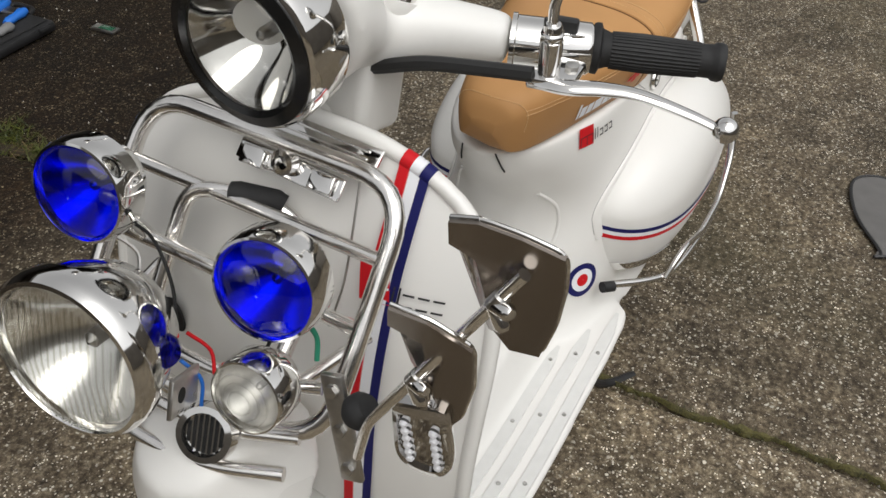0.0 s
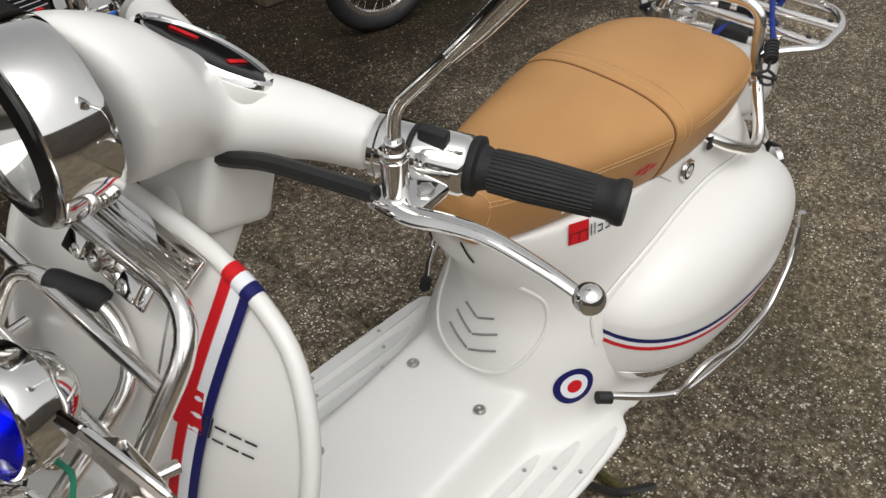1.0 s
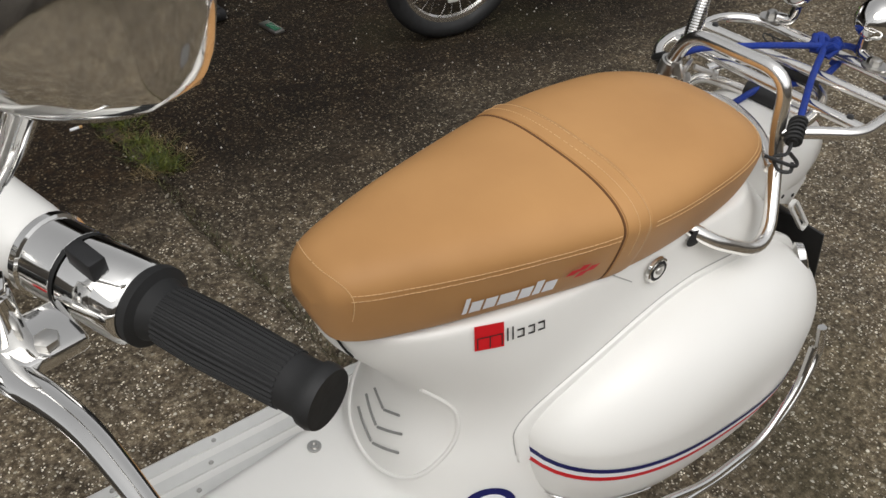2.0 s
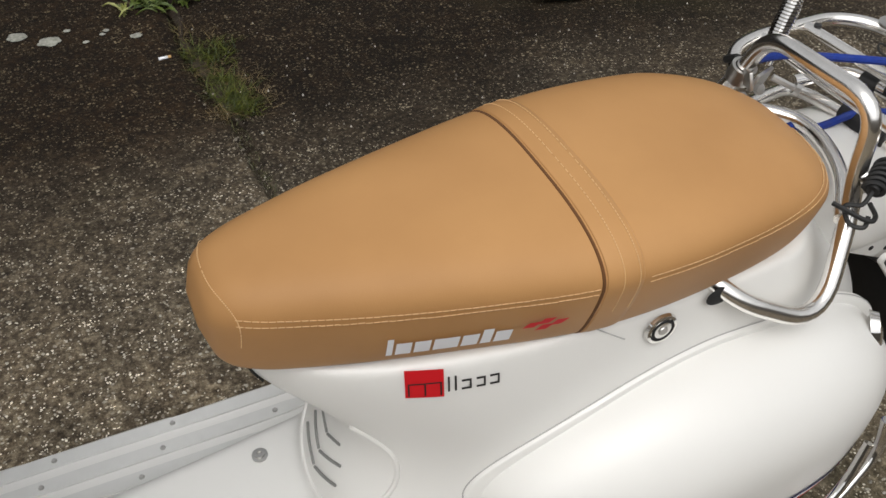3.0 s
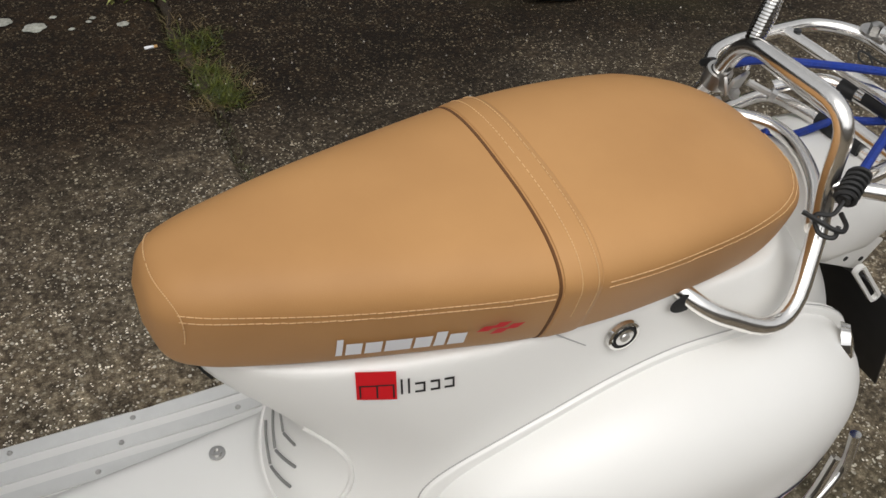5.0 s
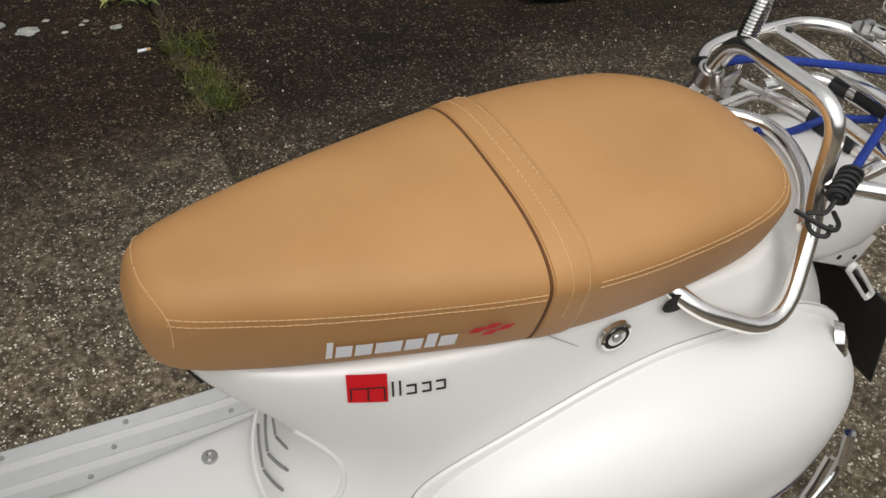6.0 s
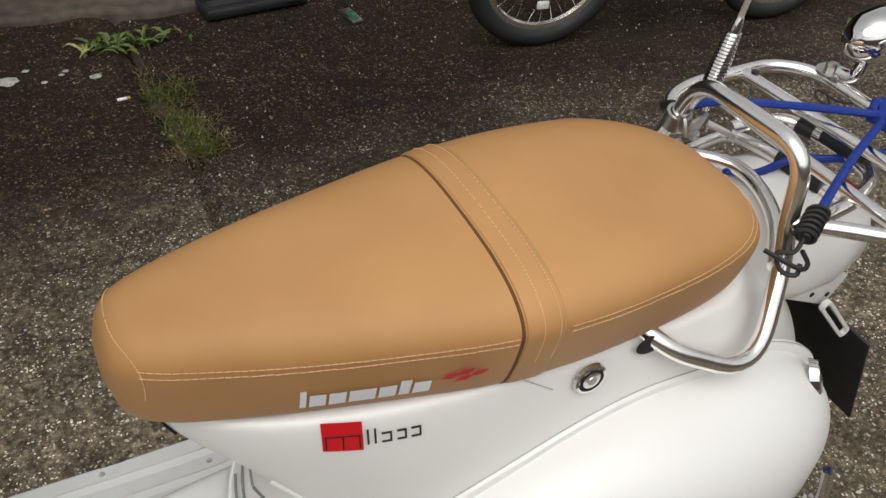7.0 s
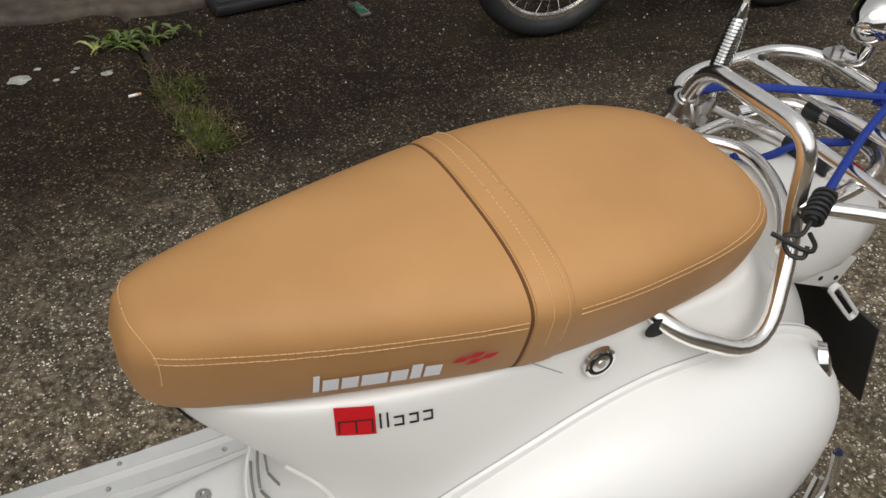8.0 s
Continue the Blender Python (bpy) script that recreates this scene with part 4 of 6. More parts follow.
lens = part("headlamp_lens", hb(lathe([(0.048, 0.0385), (0.044, 0.0425), (0.034, 0.0475), (0.017, 0.0510), (0.0005, 0.052)], lamp_m, 40, False)), CLEAR, rim_ob, "clear domed headlamp glass")
lens.visible_shadow = False
# meter on the top of the housing
part("meter_surround", hb(oval([(0.0, -0.030), (0.95, -0.030), (1.12, -0.010), (1.10, -0.001), (0.0, -0.001)], 0.058, 0.028)), WHITE, housing, "white raised meter surround")
met = part("meter_bezel", hb(oval([(0.0, 0.001), (0.9, 0.001), (0.93, 0.004), (0.98, 0.005), (1.03, 0.003), (1.05, -0.004), (0.0, -0.004)][::-1], 0.058, 0.028)), CHROME, housing, "oval chrome meter bezel")
part("meter_face", hb(oval([(0.0, 0.0050), (0.6, 0.0046), (0.9, 0.0034), (0.93, 0.0025)][::-1], 0.058, 0.028)), simple("meter_black", (0.010, 0.010, 0.010), 0.10), met, "black meter face")
for y, l, a in ((-0.026, 0.016, 75), (0.022, 0.022, 14)):
    part("meter_needle", hb(box((0.0045, l, 0.0012), met_m @ pose(0.002, y, 0.0055, 0, 0, a))), RED, met, "red meter needle")

MIRROR = simple("mirror_glass", (0.58, 0.57, 0.56), 0.03, metal=1.0, vary=0.0)
# clamps, switches, grips and levers
for s in (-1, 1):
    ax = facing((0.011, s * 0.158, 0.002), (0.16, s, -0.03))
    clamp = part("switch_housing", hb(lathe([(0.0, 0.0), (0.0236, 0.0), (0.0236, 0.004), (0.0220, 0.005), (0.0220, 0.026), (0.0210, 0.027), (0.0210, 0.030), (0.0220, 0.031), (0.0220, 0.066), (0.0195, 0.069), (0.0, 0.069)], ax, 32), s), CHROME, scooter, "chrome switch housing")
    part("clamp_seam", hb(lathe([(0.0221, 0.0265), (0.0224, 0.028), (0.0221, 0.0295)], ax, 32, False), s), SLOT, clamp, "dark seam")
    part("switch_button", hb(box((0.010, 0.022, 0.012), Matrix.Translation((0.012, s * 0.203, 0.024)), 0.002), s), BLACK if s < 0 else RED, clamp, "black switch button" if s < 0 else "red stop switch")
    part("switch_slider", hb(box((0.006, 0.020, 0.010), Matrix.Translation((0.033, s * 0.204, 0.010)), 0.002), s), ZINC, clamp, "grey slide switch")
    gx = facing((0.024, s * 0.2255, 0.0), (0.16, s, -0.03))
    prof = [(0.0, 0.0), (0.0205, 0.0), (0.0215, 0.002), (0.0215, 0.006), (0.0168, 0.008), (0.0146, 0.014), (0.0153, 0.042), (0.0143, 0.080), (0.0140, 0.093), (0.0142, 0.100), (0.0160, 0.1025), (0.0164, 0.107), (0.0152, 0.110), (0.0, 0.1095)]
    grip = part("grip", hb(lathe(prof, gx, 40), s), RUBBER, scooter, "black ribbed rubber grip")
    for k in range(30):
        a = 2 * math.pi * k / 30
        p = [gx @ Vector((r * math.cos(a), r * math.sin(a), h)) for r, h in ((0.0147, 0.016), (0.0154, 0.042), (0.0142, 0.078), (0.0138, 0.089))]
        part("grip_rib", hb(tube(p, 0.0011, 5), s), RUBBER, grip)
    # lever with its bracket
    br = part("lever_bracket", hb(join(box((0.036, 0.036, 0.010), pose(-0.024, s * 0.208, 0.002, 0, 0, 8 * s), 0.004), box((0.018, 0.030, 0.011), pose(-0.038, s * 0.200, 0.001, 0, 0, 0), 0.003)), s), CHROME, clamp, "chrome lever bracket")
    part("lever_bolt", hb(lathe([(0.006, 0.0), (0.006, 0.004), (0.0035, 0.005), (0.0, 0.005)], pose(-0.024, s * 0.218, 0.007), 6), s), ZINC, clamp, "hex bolt")
    pts = spline([(-0.040, s * 0.194, 0.000), (-0.044, s * 0.218, 0.002), (-0.041, s * 0.245, 0.004), (-0.040, s * 0.275, 0.004), (-0.043, s * 0.315, -0.003), (-0.046, s * 0.340, -0.009)], 6)
    rr = [lerp([(0, 0.0080), (0.25, 0.0090), (0.5, 0.0075), (0.8, 0.0058), (1, 0.005)], i / (len(pts) - 1)) for i in range(len(pts))]
    lever = part("brake_lever", hb(tube(pts, rr, 12, 0.62), s), CHROME, scooter, "polished alloy brake lever")
    part("lever_ball", hb(lathe([(0.0105 * math.sin(a), -0.0105 * math.cos(a)) for a in (math.pi * k / 14 for k in range(15))], Matrix.Translation((-0.046, s * 0.345, -0.009)), 24), s), CHROME, lever, "chrome ball end")
    part("cable", hb(tube(spline([(-0.042, s * 0.190, 0.007), (-0.042, s * 0.150, 0.004), (-0.042, s * 0.10, -0.001), (-0.042, s * 0.06, -0.012), (-0.034, s * 0.03, -0.022), (-0.012, s * 0.0, -0.028)], 6), 0.0066, 8), s), CABLE, scooter, "black cable sleeve")
    # rear view mirror on its stem
    base = part("mirror_socket", hb(lathe([(0.0, -0.024), (0.009, -0.024), (0.0095, 0.010), (0.0075, 0.012), (0.0075, 0.022), (0.006, 0.024), (0.0, 0.024)], Matrix.Translation((-0.034, s * 0.201, 0.026)), 18), s), CHROME, scooter, "chrome mirror socket")
    part("mirror_nut", hb(lathe([(0.010, 0.0), (0.010, 0.007)], Matrix.Translation((-0.034, s * 0.201, 0.036)), 6), s), CHROME, base)
    stem = rounded([(-0.034, s * 0.201, 0.038), (-0.028, s * 0.199, 0.070), (-0.018, s * 0.239, 0.118)], 0.012)
    mirror = part("mirror", hb(join(tube(stem, 0.0045, 10), tube([(-0.020, s * 0.235, 0.113), (-0.018, s * 0.254, 0.136), (-0.014, s * 0.290, 0.182)], [0.0058, 0.0075, 0.0085], 12)), s), CHROME, scooter, "chrome mirror stem")
    mm = facing((-0.010, s * 0.306, 0.206), (0.78, -0.6 * s, -0.05))
    shape = spline([(q[0] * s, q[1], 0) for q in ((-0.048, -0.030), (0.0, -0.040), (0.050, -0.034), (0.064, -0.012), (0.066, 0.020), (0.055, 0.044), (0.0, 0.048), (-0.048, 0.044), (-0.060, 0.020), (-0.058, -0.012), (-0.048, -0.030))], 5)[:-1]
    part("mirror_shell", hb(loft([[mm @ Vector((p.x * f * 0.67, p.y * f * 0.88, h)) for p in shape] for f, h in ((0.02, -0.035), (0.2, -0.034), (0.55, -0.030), (0.85, -0.018), (1.0, 0.0), (1.0, 0.008), (0.95, 0.010))], False), s), CHROME, mirror, "chrome mirror shell")
    part("mirror_glass", hb(loft([[mm @ Vector((p.x * f * 0.67, p.y * f * 0.88, 0.0075)) for p in shape] for f in (0.96, 0.5, 0.02)], True), s), MIRROR, mirror, "mirror glass")

# ---- rear rails, carrier and tail
TUBE = 0.0086
def rail(pts, r, bend=0.035):
    return tube(rounded(pts, bend, 7), r, 14)


part("grab_rail", rail([(0.880, -0.096, 0.661), (0.905, -0.134, 0.643), (0.992, -0.156, 0.598), (1.044, -0.104, 0.668), (1.049, -0.089, 0.706), (1.047, -0.084, 0.777), (1.045, 0.050, 0.770), (1.045, 0.072, 0.716), (1.044, 0.098, 0.668), (0.992, 0.150, 0.598), (0.900, 0.136, 0.643), (0.866, 0.112, 0.657)], TUBE, 0.075), STEEL, scooter, "bent polished steel grab rail")
part("lower_rail", tube(spline([(1.036, -0.104, 0.668), (1.075, -0.058, 0.672), (1.097, -0.010, 0.672), (1.097, 0.030, 0.672), (1.068, 0.062, 0.672), (1.036, 0.092, 0.668)], 8), 0.0078, 12), STEEL, scooter, "bent steel lower rail")
CZZ = 0.711
loop = rounded([(1.048, -0.092, 0.706), (1.085, -0.125, CZZ), (1.118, -0.152, CZZ), (1.215, -0.147, CZZ), (1.262, -0.115, CZZ), (1.256, 0.095, CZZ), (1.218, 0.128, CZZ), (1.105, 0.126, CZZ), (1.066, 0.112, CZZ), (1.050, 0.076, 0.700)], 0.035, 7)
carrier = part("rear_carrier", tube(loop, 0.0074, 14), STEEL, scooter, "tubular steel rear carrier")
for x, k in ((1.122, 0.012), (1.190, 0.022)):
    part("carrier_bar", tube([(x - k * 0.6, 0.122, CZZ), (x + k * 0.6, -0.145, CZZ)], 0.0066, 12), STEEL, carrier, "steel carrier bar")
    for y in (0.110, -0.128):
        part("bar_bolt", lathe([(0.0, 0.0), (0.0042, 0.0), (0.0042, 0.003), (0.0, 0.0038)], pose(x - k * 0.6 * y / 0.13, y, CZZ + 0.0058), 10), BLACK, carrier, "dark bolt")
part("carrier_stay", tube(rounded([(1.050, 0.074, 0.660), (1.088, 0.084, 0.661), (1.146, 0.090, 0.662), (1.158, 0.043, 0.664), (1.164, -0.005, 0.664), (1.172, -0.050, 0.664)], 0.022), 0.0070, 12), STEEL, carrier, "bent steel stay")
part("carrier_loop", tube(spline([(1.120, 0.068, 0.688), (1.154, 0.064, 0.690), (1.184, 0.054, 0.690), (1.196, 0.022, 0.690), (1.201, -0.028, 0.690), (1.188, -0.060, 0.690), (1.150, -0.077, 0.690), (1.108, -0.084, 0.690), (1.060, -0.092, 0.690)], 6), 0.0074, 12), STEEL, carrier, "bent steel loop")
part("pad", tube([(1.163, 0.028, 0.668), (1.165, 0.006, 0.668), (1.168, -0.028, 0.668)], [0.012, 0.0135, 0.012], 12), RUBBER, carrier, "black rubber pad")
part("pad", tube([(1.194, 0.012, 0.698), (1.200, -0.012, 0.698), (1.203, -0.040, 0.698)], [0.010, 0.012, 0.010], 12), RUBBER, carrier, "black rubber pad")
part("loop_sleeve", tube([(1.190, 0.043, 0.690), (1.1955, 0.025, 0.690)], 0.0088, 12), BLACK, carrier, "black sleeve")
part("feeler_wire", tube(spline([(1.240, 0.064, 0.708), (1.236, 0.050, 0.700), (1.226, 0.060, 0.704), (1.234, 0.068, 0.708), (1.246, 0.044, 0.704), (1.262, 0.026, 0.712)], 6), 0.0012, 6), CABLE, carrier, "thin black wire")
for s in (-1, 1):
    plate = part("mirror_plate", lathe([(0.0, 0.0), (0.016, 0.0), (0.016, 0.003), (0.0, 0.003)], pose(1.256, s * 0.078, 0.7195), 20), ZINC, carrier, "round steel plate")
    part("plate_bolt", lathe([(0.0075, 0.0), (0.0075, 0.007), (0.004, 0.009), (0.0, 0.009)], pose(1.256, s * 0.078, 0.7225), 6), ZINC, carrier, "hex bolt")
    ind = part("rear_indicator", tube(rounded([(1.256, s * 0.070, 0.7245), (1.262, s * 0.052, 0.725), (1.266, s * 0.050, 0.748)], 0.008), 0.0075, 12), CHROME, carrier, "chrome indicator stalk")
    part("indicator_shell", lathe([(0.0, -0.040), (0.014, -0.036), (0.025, -0.022), (0.029, 0.0), (0.029, 0.012), (0.026, 0.014), (0.0, 0.014)], facing((1.276, s * 0.056, 0.772), (1, 0.0, 0.05)), 28), CHROME, ind, "chrome bullet indicator shell")
    part("indicator_lens", lathe([(0.026, 0.014), (0.020, 0.022), (0.0, 0.026)], facing((1.276, s * 0.056, 0.772), (1, 0.0, 0.05)), 24), AMBER, ind, "amber lens")
# antenna with its spring on the carrier's corner
ant = part("antenna", tube([(1.084, 0.080, 0.714), (1.086, 0.080, 0.734)], 0.0085, 14), CHROME, scooter, "spring-mounted whip antenna")
axis0, axis1 = Vector((1.086, 0.080, 0.732)), Vector((1.099, 0.081, 0.795))
d = (axis1 - axis0)
u = d.orthogonal().normalized()
v = d.normalized().cross(u)
turns = 18
helix = [axis0 + d * (k / (turns * 12)) + (u * math.cos(2 * math.pi * k / 12) + v * math.sin(2 * math.pi * k / 12)) * lerp([(0, 0.0072), (0.45, 0.0088), (1, 0.0064)], k / (turns * 12)) for k in range(turns * 12 + 1)]
part("spring", tube(helix, 0.0019, 6), CHROME, ant, "coil spring")
part("spring_core", tube([axis0, axis1], 0.0052, 8), ZINC, ant)
part("antenna_ferrule", tube([axis1, axis1 + d * 0.16, axis1 + d * 0.24], [0.0064, 0.0054, 0.004], 12), CHROME, ant, "chrome ferrule")
part("whip", tube([axis1 + d * 0.22, axis1 + d * 3.2], [0.0030, 0.0024], 8), FIBRE, ant, "pale fibreglass whip")
# clamp with bolt by the antenna
cl = part("rail_clamp", lathe([(0.0096, -0.009), (0.0130, -0.009), (0.0130, 0.009), (0.0096, 0.009)], facing((1.045, 0.071, 0.716), (0.0, 0.25, -1)), 20, False), ZINC, scooter, "zinc pipe clamp")
part("clamp_jaw", box((0.036, 0.004, 0.020), pose(1.058, 0.056, 0.714, 12, 10, 25), 0.0012), ZINC, cl, "zinc clamp jaw")
part("clamp_jaw", box((0.030, 0.004, 0.018), pose(1.036, 0.052, 0.722, -14, 22, 60), 0.0012), ZINC, cl, "zinc clamp jaw")
part("clamp_bolt", lathe([(0.0, 0.0), (0.0035, 0.0), (0.0035, 0.024), (0.0062, 0.024), (0.0062, 0.030), (0.0, 0.030)], facing((1.066, 0.050, 0.718), (0.6, -0.6, -0.25)), 8), ZINC, cl, "steel bolt")
part("clamp_bolt", lathe([(0.0, 0.0), (0.0060, 0.0), (0.0060, 0.005), (0.0, 0.006)], facing((1.046, 0.046, 0.712), (0.1, -0.9, 0.3)), 6), ZINC, cl, "hex nut")
part("clamp_bolt", lathe([(0.0, 0.0), (0.0052, 0.0), (0.0052, 0.005), (0.0, 0.006)], facing((1.030, 0.050, 0.706), (-0.2, -0.9, 0.3)), 6), ZINC, cl, "hex nut")
part("clamp_lead", tube(spline([(1.048, 0.084, 0.724), (1.050, 0.098, 0.714), (1.062, 0.106, 0.706), (1.080, 0.096, 0.702)], 5), 0.0045, 8), CABLE, cl, "black lead")

# tail housing, plate and bracket
TAILS = [(1.045, 0.030, 0.600, 0.640), (1.075, 0.072, 0.560, 0.655), (1.12, 0.086, 0.548, 0.662), (1.17, 0.084, 0.548, 0.660), (1.215, 0.070, 0.556, 0.650), (1.243, 0.045, 0.575, 0.632), (1.25, 0.012, 0.595, 0.612)]


def oval_ring(x, w, zb, zt, n=32):
    return [(x, w * spow(math.cos(a), 0.75), (zb + zt) / 2 + (zt - zb) / 2 * spow(math.sin(a), 0.75)) for a in (2 * math.pi * k / n for k in range(n))]


tail = part("tail_housing", loft([oval_ring(*q) for q in TAILS]), WHITE, scooter, "rounded white tail lamp housing")
part("tail_lens", loft([oval_ring(*q) for q in ((1.243, 0.044, 0.577, 0.630), (1.258, 0.036, 0.584, 0.624), (1.262, 0.01, 0.598, 0.610))]), simple("red_lens", (0.45, 0.01, 0.01), 0.15), tail, "red tail lens")
pl = part("plate_holder", box((0.004, 0.185, 0.165), pose(1.300, 0.0, 0.368, 0, -16, 0), 0.0015), BLACK, scooter, "black number plate holder")
part("plate_arm", box((0.10, 0.060, 0.010), pose(1.250, 0.0, 0.468, 0, 38, 0), 0.004), BLACK, scooter, "black plate arm")


def slotted(m, length, width, hole):
    """A flat bar with round ends and a long slot."""
    def ring(k, h):
        out = []
        for q in range(32):
            a = 2 * math.pi * q / 32
            out.append(m @ Vector((k * math.cos(a) + math.copysign(length / 2 - width / 2, math.cos(a)), k * math.sin(a), h)))
        return out
    return loft([ring(hole, -0.003), ring(width / 2, -0.003), ring(width / 2, 0.003), ring(hole, 0.003), ring(hole, -0.003)], False)


for s in (-1, 1):
    br = part("plate_bracket", box((0.088, 0.005, 0.044), pose(1.172, s * 0.061, 0.556, 0, 27, 0), 0.002), WHITE, scooter, "white bracket plate with bolt holes")
    part("bracket_lug", slotted(Matrix.Translation((1.217, s * 0.073, 0.498)) @ pose(0, 0, 0, 0, 49, 0) @ pose(0, 0, 0, 90, 0, 0), 0.095, 0.015, 0.0036), WHITE, scooter, "white slotted lug")
    for dx, dz in ((-0.022, 0.004), (0.006, 0.006), (0.0, -0.012), (0.026, -0.008)):
        part("bracket_hole", lathe([(0.0, -0.001), (0.0032, -0.001), (0.0032, 0.0), (0.0, 0.0002)], facing((1.172 + dx, s * 0.0642, 0.556 + dz - dx * 0.5), (0, s, 0)), 10, True), SLOT, br, "dark bolt hole")

# cowl crash bars
for s in (-1, 1):
    low = rounded([(0.650, s * 0.163, 0.374), (0.70, s * 0.204, 0.362), (0.745, s * 0.230, 0.352), (0.80, s * 0.240, 0.358), (0.93, s * 0.246, 0.350), (1.03, s * 0.236, 0.376), (1.085, s * 0.222, 0.430), (1.082, s * 0.214, 0.474)], 0.05, 6)
    bar = part("cowl_guard", tube(low, 0.0058, 10), CHROME, scooter, "thin chrome cowl guard rail")
    up = rounded([(0.735, s * 0.230, 0.356), (0.752, s * 0.236, 0.382), (0.780, s * 0.240, 0.394), (0.855, s * 0.246, 0.371), (0.97, s * 0.244, 0.366), (1.03, s * 0.236, 0.424), (1.048, s * 0.226, 0.470)], 0.03, 6)
    part("guard_upper_rail", tube(up, 0.0048, 10), CHROME, bar, "thin chrome upper rail")
    part("end_cap", tube([(0.640, s * 0.158, 0.374), (0.656, s * 0.170, 0.370)], 0.0088, 12), RUBBER, bar, "black rubber end cap")

# ---- front carrier with lamps
def rk(y, z, out=0.0):
    """A point on the carrier's slanted plane."""
    h = 0.882 - 0.93 * (0.902 - z)
    return Vector((0.107 - 0.75 * (0.882 - h) - out, 0.003 + 0.94 * y, h))


frame_pts = rounded([rk(0, 0.902), rk(0.142, 0.902), rk(0.142, 0.715), rk(0, 0.700), rk(-0.142, 0.715), rk(-0.142, 0.902), rk(0, 0.902)], 0.05, 7)
rack = part("front_carrier", tube(frame_pts, 0.0082, 14), STEEL, scooter, "tubular steel front carrier")
for z in (0.850, 0.800):
    part("carrier_bar", tube([rk(-0.142, z), rk(0.142, z)], 0.0064, 12), STEEL, rack, "steel carrier bar")
for z, out in ((0.752, 0.0), (0.722, 0.012), (0.700, 0.02)):
    part("carrier_bar", tube(rounded([rk(-0.125, z, out), rk(-0.05, z - 0.006, out + 0.022), rk(0.05, z - 0.006, out + 0.022), rk(0.125, z, out)], 0.04), 0.0062, 12), STEEL, rack, "bent steel carrier bar")
for side in (-1, 1):
    part("carrier_strut", tube([rk(side * 0.10, 0.745), (0.075, side * 0.11, 0.735)], 0.006, 10), STEEL, rack, "steel strut")
part("carrier_loop", tube(rounded([rk(0.074, 0.730, -0.012), (0.066, 0.066, 0.832), (0.077, 0.022, 0.836), (0.096, -0.014, 0.822), (0.086, -0.060, 0.790), rk(-0.070, 0.730, -0.012)], 0.032), 0.0074, 12), STEEL, rack, "bent steel loop")
part("rubber_sleeve", tube([(0.094, -0.014, 0.826), (0.092, -0.008, 0.829), (0.077, 0.020, 0.836), (0.075, 0.026, 0.836)], [0.0095, 0.0108, 0.0108, 0.0095], 14), RUBBER, rack, "black rubber sleeve")
STRIP = facing((0.134, -0.012, 0.874), (-0.62, 0.0, 0.78))
strip = part("chrome_strip", box((0.148, 0.026, 0.005), STRIP @ pose(0, 0, 0, 0, 0, -2), 0.0022), CHROME, rack, "flat ribbed chrome strip")
for k in range(3):
    part("strip_rib", box((0.126, 0.0022, 0.002), STRIP @ pose(0, -0.007 + 0.007 * k, 0.0032, 0, 0, -2), 0.0008), CHROME, strip)
part("clip_plate", box((0.108, 0.020, 0.004), facing((0.104, -0.016, 0.860), (-0.75, 0.0, 0.66)) @ pose(0, 0, 0, 0, 0, -3), 0.0016), CHROME, rack, "chrome clip plate")
for y in (-0.052, 0.018):
    part("clip_block", box((0.024, 0.017, 0.010), facing((0.100, y, 0.861), (-0.75, 0.0, 0.66)), 0.002), CHROME, rack, "chrome clip block")
part("clip_hook", lathe([(0.006, -0.005), (0.011, -0.005), (0.011, 0.005), (0.006, 0.005)], facing((0.100, -0.014, 0.868), (-1, 0, 0.3)), 20, False), CHROME, rack, "chrome hook")


def spot_lamp(name, place, way, r, depth, lens_mat, label, lens_label):
    """A round lamp: bowl, rounded rim, reflector, domed lens."""
    m = facing(place, way)
    k = r
    ob = part(name, lathe([(0.0, -depth), (0.35 * k, -depth * 0.97), (0.70 * k, -depth * 0.78), (0.92 * k, -depth * 0.45), (1.0 * k, -depth * 0.22), (1.0 * k, -0.003)], m, 40, False), CHROME, scooter, label)
    band = -0.026 if k < 0.05 else -0.019
    part("lamp_rim", lathe([(1.0 * k, band), (1.05 * k, band + 0.002), (1.07 * k, band * 0.45), (1.055 * k, -0.002), (1.01 * k, 0.003), (0.96 * k, 0.0035), (0.93 * k, 0.001), (0.92 * k, -0.004)], m, 48, False), CHROME, ob, "chrome lamp rim")
    part("reflector", lathe([(0.92 * k, -0.004), (0.70 * k, -depth * 0.30), (0.35 * k, -depth * 0.55), (0.02 * k, -depth * 0.62)], m, 36, False), BOWL if k > 0.035 else ZINC, ob, "bright reflector")
    part("bulb", lathe([(0.10 * k, -depth * 0.60), (0.10 * k, -depth * 0.30), (0.02 * k, -depth * 0.25)], m, 14, False), ZINC, ob, "grey bulb")
    ln = part("lamp_lens", lathe([(0.93 * k, 0.001), (0.80 * k, 0.0065), (0.5 * k, 0.0105), (0.02 * k, 0.012)], m, 40, False), lens_mat, ob, lens_label)
    ln.visible_shadow = False
    return ob, m


